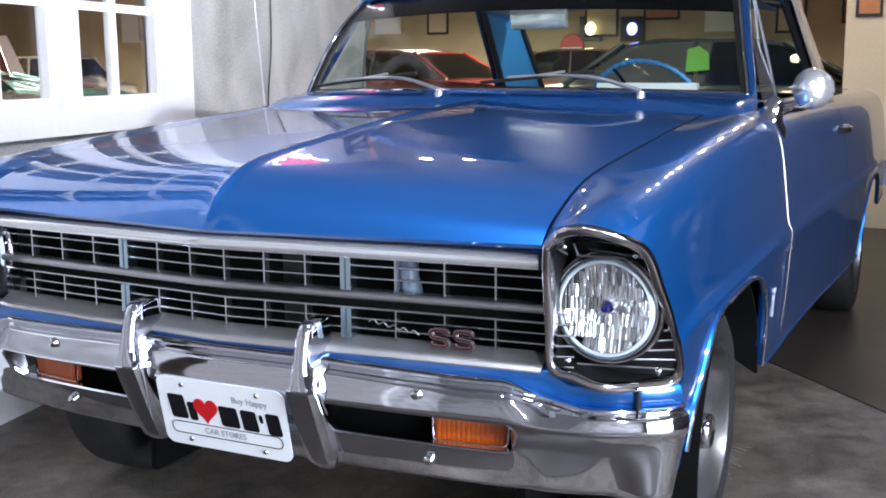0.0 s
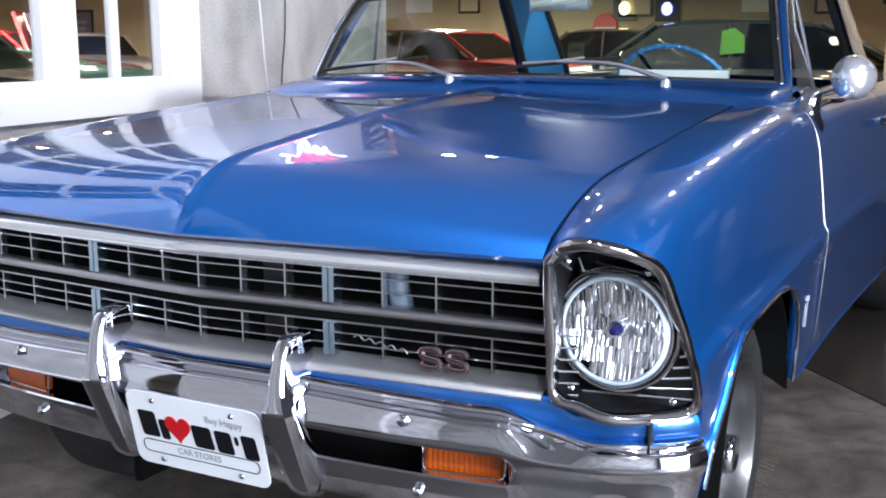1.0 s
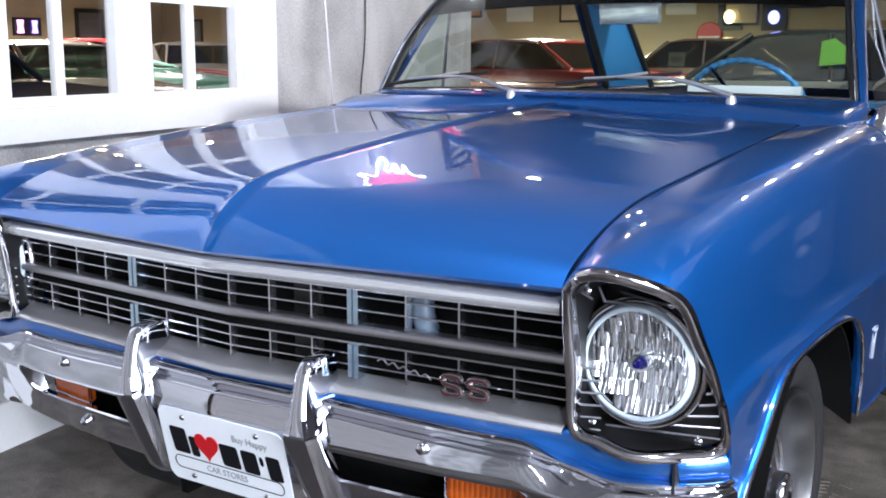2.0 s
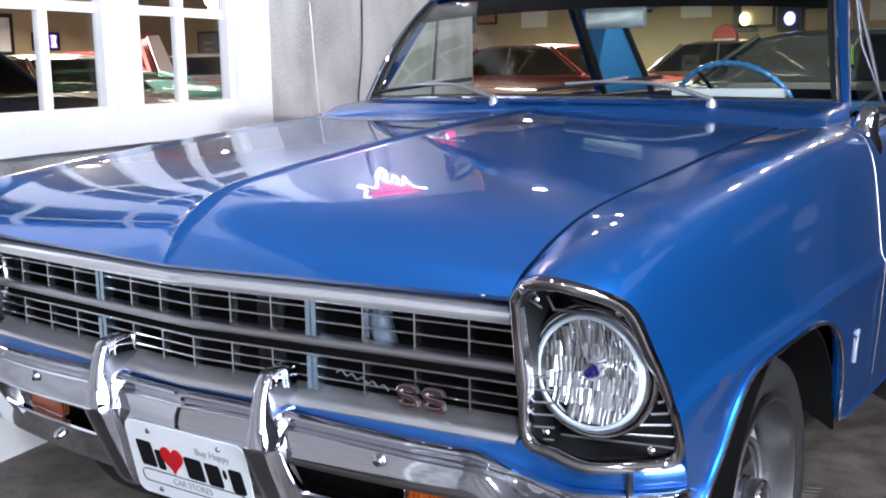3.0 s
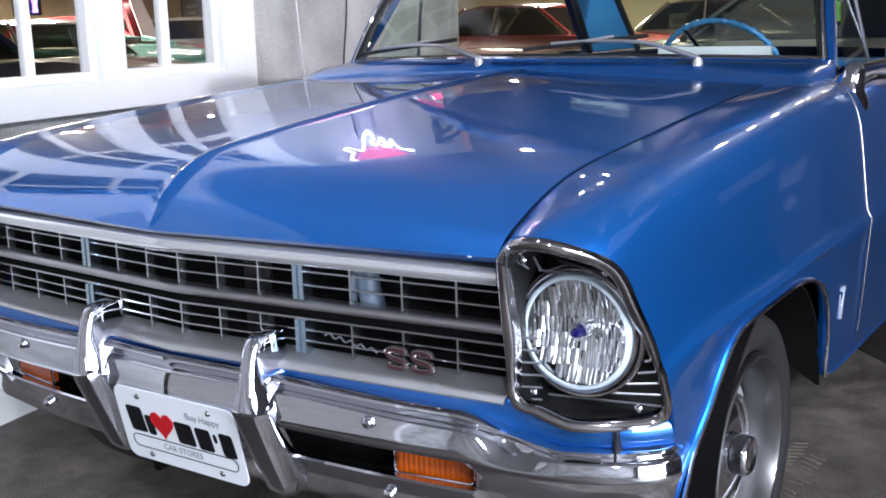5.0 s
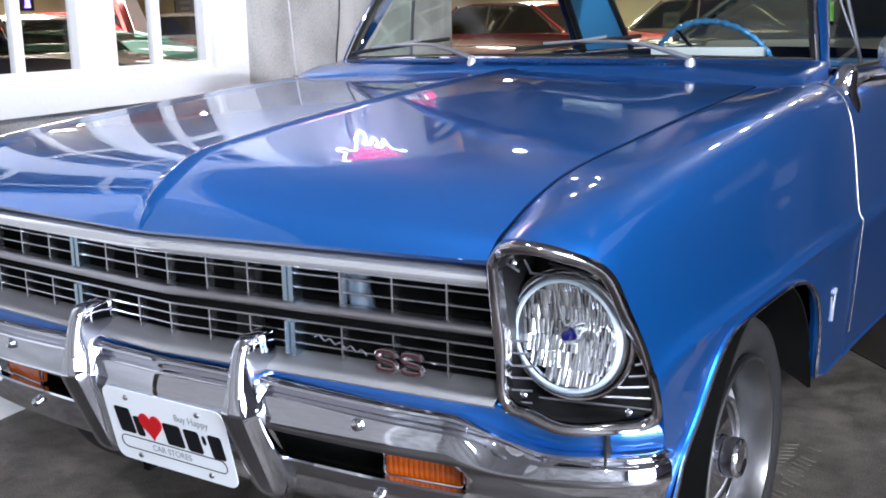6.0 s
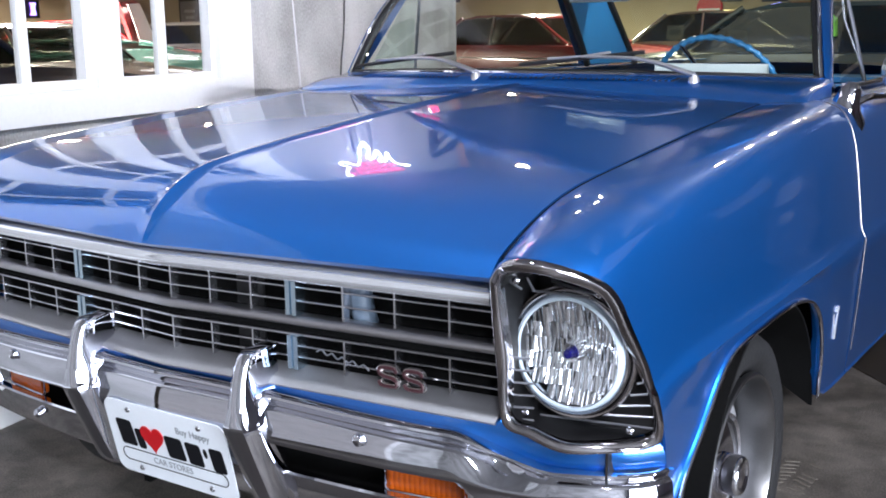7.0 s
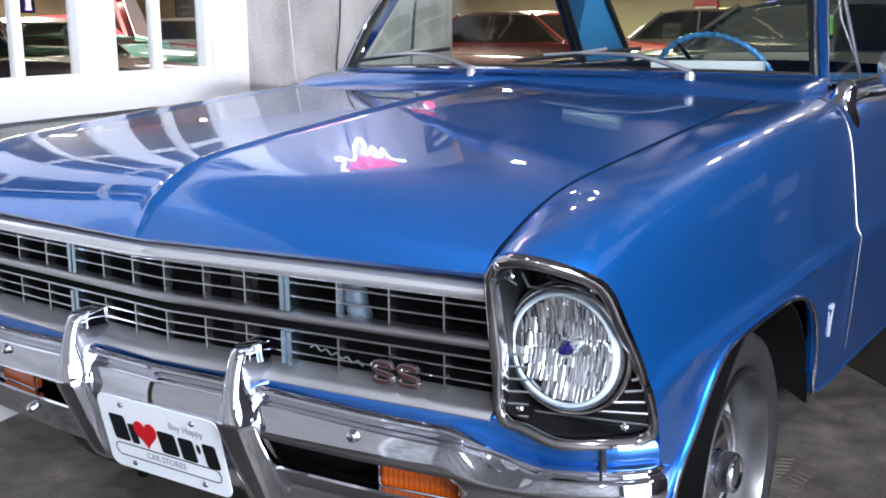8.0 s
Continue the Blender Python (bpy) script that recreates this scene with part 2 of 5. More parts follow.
def box(x0, x1, y0, y1, z0, z1, bm=None, m=None):
    bm = bm or bmesh.new()
    vs = [bm.verts.new(Vector(p) if m is None else m @ Vector(p)) for p in
          ((x0, y0, z0), (x1, y0, z0), (x1, y1, z0), (x0, y1, z0), (x0, y0, z1), (x1, y0, z1), (x1, y1, z1), (x0, y1, z1))]
    for f in ((0, 3, 2, 1), (4, 5, 6, 7), (0, 1, 5, 4), (1, 2, 6, 5), (2, 3, 7, 6), (3, 0, 4, 7)):
        bm.faces.new([vs[i] for i in f])
    return bm


def sheet(rows, bm=None, closed=False, skip=None):
    """Quads through rows of points; closed joins each row's ends."""
    bm = bm or bmesh.new()
    vv = [[bm.verts.new(p) for p in r] for r in rows]
    for i in range(len(vv) - 1):
        n = len(vv[i])
        for j in range(n if closed else n - 1):
            if skip and skip(i, j):
                continue
            k = (j + 1) % n
            bm.faces.new((vv[i][j], vv[i][k], vv[i + 1][k], vv[i + 1][j]))
    return bm


def thicken(bm, t):
    bmesh.ops.recalc_face_normals(bm, faces=bm.faces[:])
    bmesh.ops.solidify(bm, geom=bm.faces[:], thickness=t)
    return bm


def spline(pts, n):
    """n points along a Catmull-Rom curve through pts."""
    P = [Vector(p) for p in pts]
    P = [2 * P[0] - P[1]] + P + [2 * P[-1] - P[-2]]
    out = []
    for i in range(n):
        u = i / (n - 1) * (len(P) - 3)
        k = min(int(u), len(P) - 4)
        t = u - k
        a, b, c, d = P[k:k + 4]
        out.append(0.5 * (2 * b + (c - a) * t + (2 * a - 5 * b + 4 * c - d) * t * t + (3 * b - a - 3 * c + d) * t ** 3))
    return out


def lerp(table, x):
    """Linear look-up in a table of (x, value)."""
    return float(np.interp(x, [a for a, _ in table], [b for _, b in table]))


def tube(path, r, sides=10, bm=None, flat=1.0, up=(0, 0, 1), caps=True):
    """A rod along a path; r a number or one for each point; flat squashes it along up."""
    bm = bm or bmesh.new()
    path = [Vector(p) for p in path]
    rows = []
    for i, p in enumerate(path):
        d = (path[min(i + 1, len(path) - 1)] - path[max(i - 1, 0)]).normalized()
        s = d.cross(Vector(up))
        s = s.normalized() if s.length > 1e-5 else Vector((1, 0, 0))
        u = s.cross(d).normalized()
        q = r[i] if isinstance(r, (list, tuple)) else r
        rows.append([p + s * q * math.cos(a) + u * q * flat * math.sin(a) for a in [2 * math.pi * k / sides for k in range(sides)]])
    sheet(rows, bm, True)
    if caps:
        bm.verts.ensure_lookup_table()
        n = len(bm.verts)
        k = len(rows) * sides
        bm.faces.new([bm.verts[n - k + i] for i in range(sides)])
        bm.faces.new([bm.verts[n - sides + i] for i in range(sides)])
    return bm


def lathe(profile, m=None, steps=40, bm=None):
    """Turns (radius, along) pairs round the z axis, then places them by m."""
    bm = bm or bmesh.new()
    m = m or Matrix()
    rows = [[m @ Vector((r * math.cos(a), r * math.sin(a), h)) for a in [2 * math.pi * k / steps for k in range(steps)]] for r, h in profile]
    return sheet(rows, bm, True)


def prism(outline, d, m=None, bm=None):
    """A flat outline of (x, z) given the depth d along +y."""
    bm = bm or bmesh.new()
    m = m or Matrix()
    a = [bm.verts.new(m @ Vector((x, 0, z))) for x, z in outline]
    b = [bm.verts.new(m @ Vector((x, d, z))) for x, z in outline]
    bm.faces.new(a)
    bm.faces.new(b[::-1])
    for i in range(len(a)):
        k = (i + 1) % len(a)
        bm.faces.new((a[i], b[i], b[k], a[k]))
    return bm


def rounded(w, h, r, n=5, cx=0.0, cz=0.0):
    out = []
    for sx, sz, a0 in ((1, 1, 0), (-1, 1, 90), (-1, -1, 180), (1, -1, 270)):
        for i in range(n + 1):
            a = radians(a0 + 90 * i / n)
            out.append((cx + sx * (w / 2 - r) + r * math.cos(a), cz + sz * (h / 2 - r) + r * math.sin(a)))
    return out


def thing(name, label, category, m=None, group="", kind=""):
    ob = new(name)
    if m is not None:
        ob.matrix_basis = m
    return tagged(ob, label, category, group, kind)


def lettering(name, text, size, mat_, parent, m):
    cu = bpy.data.curves.new(name, "FONT")
    cu.body, cu.size, cu.align_x, cu.align_y, cu.extrude = text, size, "CENTER", "CENTER", 0.0004
    tmp = bpy.data.objects.new(name + "_tmp", cu)
    me = bpy.data.meshes.new_from_object(tmp)
    bpy.data.objects.remove(tmp)
    me.materials.append(mat_)
    ob = new(name, me)
    ob.parent = parent
    ob.matrix_basis = m
    return ob


# ---------------------------------------------------------------- the setting
def slab(name, mat_, x0, x1, y0, y1, z0, z1, m=None):
    return part(name, box(x0, x1, y0, y1, z0, z1), mat_, None, smooth=False, m=m, kind="structure")


# wall frame: x along the wall, y into the showroom behind it, z up
WALL = Matrix(((-0.173, -0.985, 0, -1.42), (0.985, -0.173, 0, 0.70), (0, 0, 1, 0), (0, 0, 0, 1)))
CEILING_Z = 2.95

slab("ground", ASPHALT, -600, 600, -600, 600, -0.5, -0.06)
slab("floor", CONCRETE, -22.2, 5.2, -4.2, 20.2, -0.06, 0.0)
bm = bmesh.new()
low = [bm.verts.new((x, y, -0.03)) for x, y in ((2.96, 0.03), (5.0, 0.03), (5.0, 6.2), (-1.44, 6.2), (-1.44, 4.68))]
top = [bm.verts.new((v.co.x, v.co.y, 0.005)) for v in low]
bm.faces.new(top)
bm.faces.new(low[::-1])
for i in range(5):
    bm.faces.new((low[i], low[(i + 1) % 5], top[(i + 1) % 5], top[i]))
part("floor_coating", bm, MAT, smooth=False, kind="structure")
# unseen dark strip added so the lower bumper mirrors a darker floor
slab("bumper_reflection_strip", MAT, -1.0, 4.9, -0.95, -0.03, -0.03, 0.004)

# left wall with its run of white windows
WIN_Z0, WIN_Z1 = 0.985, 2.36
S0, S1, S_END = -1.05, 1.234, 3.475
wall = bmesh.new()
D0, D1, D_TOP = -3.75, -1.75, 2.45
box(-5.2, D0, 0, 0.16, 0, CEILING_Z, wall)
box(D0, D1, 0, 0.16, D_TOP, CEILING_Z, wall)
box(D1, S0, 0, 0.16, 0, CEILING_Z, wall)
box(S1, S_END, 0, 0.16, 0, CEILING_Z, wall)
box(S0, S1, 0, 0.16, 0, WIN_Z0, wall)
box(S0, S1, 0, 0.16, WIN_Z1, CEILING_Z, wall)
part("wall_left", wall, PLASTER, smooth=False, m=WALL, kind="structure")
slab("trim", BROWN, S_END - 0.06, S_END + 0.004, -0.02, 0.0, 1.66, 2.60, WALL)
slab("baseboard", WHITE, D1, S_END - 0.035, -0.018, 0.0, 0, 0.14, WALL)

COLS = ((-0.75, -0.55), (-0.512, -0.295), (-0.10, 0.10), (0.138, 0.355), (0.535, 0.752), (0.80, 1.035))
ROWS_Z = [1.013 + 0.332 * i for i in range(4)]
PANE_H = 0.300
slab("window_casing", WHITE, 1.065, 1.238, -0.035, 0.03, 0.9855, 2.50, WALL)
slab("window_casing", WHITE, 1.238, 1.312, -0.018, 0.0, 0.90, 2.55, WALL)
slab("window_casing", WHITE, -1.10, 1.0649, -0.034, 0.03, WIN_Z1 - 0.0005, 2.50, WALL)
slab("window_casing", WHITE, -1.10, -0.78, -0.035, 0.03, 0.9855, WIN_Z1 - 0.001, WALL)
slab("window_apron", WHITE, -1.15, 1.2379, -0.032, 0.0, 0.885, 0.952, WALL)
slab("window_sill", WHITE, -1.13, 1.237, -0.0365, 0.028, 0.9525, 0.9845, WALL)
for k in range(3):
    a, b = COLS[2 * k][0], COLS[2 * k + 1][1]
    win = thing(f"window_{k + 1}", "white painted wooden window with small panes", "window", WALL, kind="structure")
    bm = bmesh.new()
    top_z = ROWS_Z[-1] + PANE_H
    box(a - 0.03, a, -0.012, 0.028, 0.985, top_z + 0.03, bm)
    box(b, b + 0.03, -0.012, 0.028, 0.985, top_z + 0.03, bm)
    box(a, b, -0.012, 0.028, 0.985, ROWS_Z[0], bm)
    box(a, b, -0.012, 0.028, top_z, top_z + 0.03, bm)
    part("window_frame", bm, WHITE, win, smooth=False)
    c0, c1 = COLS[2 * k][1], COLS[2 * k + 1][0]
    part("mullion", box(c0, c1, 0.008, 0.030, ROWS_Z[0], top_z), WHITE, win, smooth=False)
    for i in range(3):
        for (x0, x1) in (COLS[2 * k], COLS[2 * k + 1]):
            part("muntin", box(x0, x1, 0.010, 0.028, ROWS_Z[i] + PANE_H, ROWS_Z[i + 1]), WHITE, win, smooth=False)
    for z in ROWS_Z:
        for (x0, x1) in (COLS[2 * k], COLS[2 * k + 1]):
            part("pane", box(x0, x1, 0.018, 0.021, z, z + PANE_H), PANE, win, smooth=False).visible_shadow = False
    if k < 2:
        e = COLS[2 * k + 2][0]
        slab("window_mullion_board", WHITE, b + 0.03, e - 0.03, -0.034, 0.030, 0.985, WIN_Z1 - 0.001, WALL)

# the rest of the building
wall = box(5.0, 5.2, -0.5, 6.2, 0, CEILING_Z)
box(5.0, 5.2, -4.2, -3.9, 0, CEILING_Z, wall)
# unseen opening, left for the fender's fill lamp
box(5.0, 5.2, -3.9, -0.5, 2.45, CEILING_Z, wall)
part("wall_right", wall, GREYWALL, smooth=False, kind="structure")
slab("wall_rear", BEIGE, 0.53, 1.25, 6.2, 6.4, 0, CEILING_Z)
# unseen stretch, coloured darker only to set what the body side mirrors
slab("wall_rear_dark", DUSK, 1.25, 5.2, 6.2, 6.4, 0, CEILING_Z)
# unseen wedge added so the hood mirrors a soft wall-to-ceiling change
bm = bmesh.new()
ends = [[bm.verts.new((x, y, z)) for y, z in ((-0.004, 2.60), (-1.85, CEILING_Z - 0.004), (-0.004, CEILING_Z - 0.004))] for x in (-5.2, S_END - 0.035)]
bm.faces.new(ends[0])
bm.faces.new(ends[1][::-1])
for k in range(3):
    bm.faces.new((ends[0][k], ends[1][k], ends[1][(k + 1) % 3], ends[0][(k + 1) % 3]))
bmesh.ops.recalc_face_normals(bm, faces=bm.faces)
part("reflection_wedge", bm, CEIL, smooth=False, m=WALL, kind="structure")
slab("wall_side", BEIGE, 3.0, 3.2, 6.4, 20.0, 0, CEILING_Z)
slab("wall_far", TAN, -22.2, 3.2, 20.0, 20.2, 0, CEILING_Z)
slab("wall_showroom", TAN, -22.2, -22.0, -4.2, 20.0, 0, CEILING_Z)
wall = box(-22.2, 5.2, -4.4, -4.2, 0, CEILING_Z)
part("wall_front", wall, PLASTER, smooth=False, kind="structure")
# unseen ceiling, split by tone to suit what the hood mirrors
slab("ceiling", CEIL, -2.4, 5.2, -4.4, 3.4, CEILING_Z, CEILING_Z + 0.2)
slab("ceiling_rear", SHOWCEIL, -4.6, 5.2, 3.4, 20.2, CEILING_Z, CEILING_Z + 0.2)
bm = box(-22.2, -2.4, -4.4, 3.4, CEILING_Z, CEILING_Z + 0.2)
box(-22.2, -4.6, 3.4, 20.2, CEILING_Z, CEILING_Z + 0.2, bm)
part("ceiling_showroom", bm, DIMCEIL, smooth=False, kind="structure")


# ceiling lamps: a can with a glowing face
GLOW = material("warm_lamp_face", (1, 0.9, 0.7), 0.5, 0.0, 0.0, emit=(1.0, 0.80, 0.52), strength=110)


def downlight():
    t = thing("ceiling_spotlight", "black can spotlight with a glowing warm bulb", "lamp", group="ceiling spotlights")
    part("can", lathe([(0.0, 0.16), (0.045, 0.16), (0.06, 0.13), (0.06, 0.0), (0.052, 0.0), (0.052, 0.03), (0.0, 0.03)], steps=20), BLACK, t)
    part("bulb", lathe([(0.0, -0.035), (0.025, -0.028), (0.042, -0.010), (0.048, 0.012), (0.05, 0.028)], steps=20), GLOW, t)
    part("stem", lathe([(0.008, 0.16), (0.008, 0.21)], steps=8), BLACK, t)
    return t


spot = downlight()
spot.matrix_basis = pose(0.62, 4.15, CEILING_Z - 0.21)
SPOTS = [(0.57, 4.62), (0.53, 5.12), (0.47, 5.72), (0.42, 6.4), (0.36, 7.2), (0.28, 8.2), (0.20, 9.4), (-1.88, 5.3), (-2.08, 4.98), (-4.4, 9.0), (-1.2, 9.5), (-6.5, 11.0), (-6.0, 4.5),
         (-8.5, 6.5), (-4.5, 2.0), (-8.0, 2.5), (-10.0, 9.5), (-12.5, 7.0), (-14.0, 10.0), (-15.5, 12.5), (-10.5, 13.0)]
for x, y in SPOTS:
    copy_thing(spot, pose(x, y, CEILING_Z - 0.21))
# added area fills that brighten the showroom, no fixtures
for x, y, e in ((-10.0, 6.6, 450), (-12.0, 8.5, 900), (-17.5, 13.5, 1000), (-3.6, 11.8, 700), (-7.5, 15.5, 700)):
    lamp("showroom_fill", "AREA", e, look((x, y, CEILING_Z - 0.35), (x, y, 0)), (1.0, 0.88, 0.70), 0.8, 0.8, spot=168)


# ---------------------------------------------------------------- the blue hardtop
car = thing("classic_car", "blue metallic two-door hardtop with chrome bumper and grille", "car")
CENTRE = [(-0.027, 0.809), (0.004, 0.853), (0.030, 0.877), (0.060, 0.896), (0.085, 0.908), (0.115, 0.918), (0.243, 0.937), (0.439, 0.9575), (0.79, 0.988), (1.26, 1.0125)]
EDGE = [(0.015, 0.818), (0.040, 0.840), (0.075, 0.857), (0.115, 0.873), (0.150, 0.885), (0.195, 0.8975), (0.262, 0.911), (0.448, 0.9295), (0.82, 0.959), (1.20, 0.984)]
HALF = 0.660
NV = 110


def fair(line, n):
    """n points on the natural cubic spline through a line's stations, spaced by chord length."""
    p = np.array(line)
    t = np.concatenate([[0.0], np.cumsum(np.hypot(*(p[1:] - p[:-1]).T) ** 0.7)])
    k, h = len(t), np.diff(t)
    a, b = np.eye(k), np.zeros((k, 2))
    for i in range(1, k - 1):
        a[i, i - 1:i + 2] = h[i - 1], 2 * (h[i - 1] + h[i]), h[i]
        b[i] = 6 * ((p[i + 1] - p[i]) / h[i] - (p[i] - p[i - 1]) / h[i - 1])
    m = np.linalg.solve(a, b)
    out = []
    for u in range(n):
        v = t[-1] * u / (n - 1)
        i = min(int(np.searchsorted(t, v, "right")) - 1, k - 2)
        f, g = t[i + 1] - v, v - t[i]
        out.append(m[i] * f ** 3 / (6 * h[i]) + m[i + 1] * g ** 3 / (6 * h[i]) + (p[i] / h[i] - m[i] * h[i] / 6) * f + (p[i + 1] / h[i] - m[i + 1] * h[i] / 6) * g)
    return out


def hood_point(u, line_c, line_e):
    s = abs(u)
    k = 1.15 * s - 0.15 * s * s
    return Vector((u * HALF, line_c[1] + (line_e[1] - line_c[1]) * k, line_c[2] + (line_e[2] - line_c[2]) * s))


hc = [Vector((0, y, z)) for y, z in fair(CENTRE, NV)]
he = [Vector((HALF, y, z)) for y, z in fair(EDGE, NV)]
US = sorted([-0.9975 + 1.995 * i / 40 for i in range(41)] + [-0.020, -0.011, 0.011, 0.020])
rows = [[hood_point(u, hc[i], he[i]) for u in US] for i in range(NV)]
for i, row in enumerate(rows):
    for u, p in zip(US, row):
        if abs(u) < 0.015:
            p.z += (0.0040 if abs(u) < 1e-4 else 0.0022) * min(1, max(0, (p.y + 0.030) / 0.03))
bm = thicken(sheet(rows), 0.012)
for e in bm.edges:
    if abs(e.verts[0].co.x) < 1e-4 and abs(e.verts[1].co.x) < 1e-4:
        e.smooth = False
part("hood", bm, PAINT, car)
# near-black tube in the hood gap draws its shade line
for side in (1, -1):
    part("hood_gap_shade", tube([Vector((side * 0.6606, p.y, p.z - 0.0028)) for p in he[6:]], [0.0010 + 0.0007 * min(1.0, max(0.0, p.y / 0.5)) for p in he[6:]], 6), DARK, car)


def edge_z(y):
    return lerp([(p.y, p.z) for p in he], y) if y < 1.2 else 0.984 + (y - 1.2) * 0.02


ARCH = [(0.14, 0.40), (0.20, 0.43), (0.235, 0.50), (0.29, 0.55), (0.34, 0.60), (0.40, 0.637), (0.50, 0.650), (0.72, 0.650), (0.84, 0.637), (0.92, 0.612),
        (0.98, 0.57), (1.022, 0.50), (1.043, 0.43), (1.05, 0.385), (1.08, 0.372), (1.35, 0.345), (3.0, 0.32), (3.12, 0.32), (3.15, 0.40), (3.19, 0.50), (3.27, 0.58),
        (3.40, 0.625), (3.55, 0.635), (3.70, 0.61), (3.80, 0.56), (3.86, 0.50), (3.89, 0.46), (4.0, 0.45), (4.6, 0.50)]


ARCH = [(p.x, p.y) for p in spline([(y, z, 0) for y, z in ARCH], 240)]


def side_section(y):
    """Upper half of the body side at y: from the top edge out to the waist crease."""
    d = edge_z(min(y, 1.33)) - 0.909
    hip = min(1.0, max(0.0, (y - 1.4) / 2.2))
    taper = -0.072 * hip * hip * (3 - 2 * hip) + (0.0 if y < 4.2 else 0.055 * ((y - 4.2) / 0.4) ** 2)
    f = min(1.0, max(0.0, (y - 1.05) / 0.4))
    top = [(0.6628, 0.9065 + d), (0.70, 0.908 + d), (0.745, 0.909 + d), (0.785, 0.904 - 0.008 * f + d), (0.818, 0.884 - 0.012 * f + d)]
    mid = [(0.842, 0.835 + 0.75 * d), (0.858, 0.750 + 0.4 * d), (0.8665, 0.700 + 0.1 * d), (0.8715, 0.686), (0.880, 0.672)]
    return [(x - taper, y, z) for x, z in top + mid]


FRONT = [(0.662, 0.016, 0.822), (0.700, -0.020, 0.852), (0.745, -0.034, 0.864), (0.795, -0.010, 0.852), (0.833, 0.038, 0.820), (0.850, 0.072, 0.755),
         (0.860, 0.098, 0.704), (0.8635, 0.108, 0.680), (0.866, 0.113, 0.666), (0.870, 0.118, 0.650)]
NU = 26


def body_side(y0, y1, n, side, front=False):
    """A stretch of the body side, down to the wheel arch or the sill, with its edge turned in."""
    ys = [y0 + (y1 - y0) * i / (n - 1) for i in range(n)]
    cols = []
    stations = [[Vector(p) for p in side_section(y)] for y in ys]
    for i, y in enumerate(ys):
        up = stations[i]
        crease = up[-1]
        sec = spline(up, NU)
        zb = lerp(ARCH, y)
        lower = []
        for k in range(1, 9):
            z = crease.z + (zb - crease.z) * k / 8
            lower.append(Vector((crease.x + 0.002 - 0.011 * min(1, k / 1.6) - 0.030 * max(0, (0.66 - z) / 0.42) ** 1.6, y, z)))
        e = lower[-1]
        turn = [Vector((e.x + 0.004, y, e.z - 0.004)), Vector((e.x - 0.004, y, e.z - 0.006)), Vector((e.x - 0.014, y, e.z + 0.004))]
        cols.append(sec + lower + turn)
    if front:
        sec = spline(FRONT, NU)
        low = []
        for k in range(1, 9):
            z = 0.650 + (0.40 - 0.650) * k / 8
            low.append(Vector((0.870 - 0.02 * (k / 8) ** 2, 0.118 + 0.085 * (k / 8) ** 0.8, z)))
        e = low[-1]
        first = sec + low + [e + Vector((0.002, 0, -0.004)), e + Vector((-0.004, 0, -0.006)), e + Vector((-0.03, 0, 0))]
        # ease the first stretch into the sections behind
        lead = []
        for t in (0.0, 0.05, 0.11, 0.18, 0.26, 0.35, 0.45, 0.56, 0.68, 0.80, 0.91):
            row = []
            for k, (a, b) in enumerate(zip(first, cols[0])):
                c = Vector((a.x + 0.7 * (b.x - a.x), a.y + 0.22 * (b.y - a.y), a.z + 0.72 * (b.z - a.z)))
                row.append(a * (1 - t) ** 2 + c * (2 * t * (1 - t)) + b * t * t)
            # the top edge keeps to the hood's edge
            dz = float(np.interp(row[0].y, [p.y for p in he[2:]], [p.z for p in he[2:]])) - 0.0018 - row[0].z
            for k in range(8):
                row[k].z += dz * (1 - k / 8)
            lead.append(row)
        cols = lead + cols
    if side < 0:
        cols = [[Vector((-p.x, p.y, p.z)) for p in c] for c in cols]
    return sheet(cols)


for side in (1, -1):
    part("fender", thicken(body_side(0.25, 1.335, 60, side, True), 0.004), PAINT, car)
    door = part("door", thicken(body_side(1.341, 2.56, 30, side), 0.004), PAINT, car)
    part("quarter_panel", thicken(body_side(2.566, 4.60, 70, side), 0.004), PAINT, car)
    # near-black lining: paints the shade behind the gaps and inside the arch
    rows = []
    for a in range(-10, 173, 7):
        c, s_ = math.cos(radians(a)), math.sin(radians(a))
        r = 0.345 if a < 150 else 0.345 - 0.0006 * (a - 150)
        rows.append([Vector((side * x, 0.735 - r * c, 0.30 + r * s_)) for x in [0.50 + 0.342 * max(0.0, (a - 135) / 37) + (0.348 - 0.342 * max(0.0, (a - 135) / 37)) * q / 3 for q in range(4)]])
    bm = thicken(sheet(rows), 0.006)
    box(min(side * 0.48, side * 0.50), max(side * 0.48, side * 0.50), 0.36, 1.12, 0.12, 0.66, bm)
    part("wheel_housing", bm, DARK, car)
    lip = [Vector((side * (0.877 - 0.030 * max(0, (0.66 - lerp(ARCH, y)) / 0.42) ** 1.6), y, lerp(ARCH, y) - 0.006)) for y in [0.205 + 0.845 * k / 70 for k in range(71)]]
    part("arch_trim", tube(lip, 0.0038, 8), CHROME, car, "thin bright wheel opening trim")
    edge = [Vector(p) for p in side_section(1.340)]
    edge = spline(edge, 24)[6:] + [Vector((0.876, 1.34, 0.60)), Vector((0.870, 1.34, 0.50)), Vector((0.862, 1.34, 0.40))]
    part("door_edge_guard", tube([Vector((side * (p.x + 0.0005), 1.3400, p.z)) for p in edge], 0.0010, 6), RINGMETAL, door, "thin bright edge guard")
    part("door_seam_lining", box(min(side * 0.70, side * 0.845), max(side * 0.70, side * 0.845), 1.325, 1.352, 0.37, 0.83), DARK, car, smooth=False)

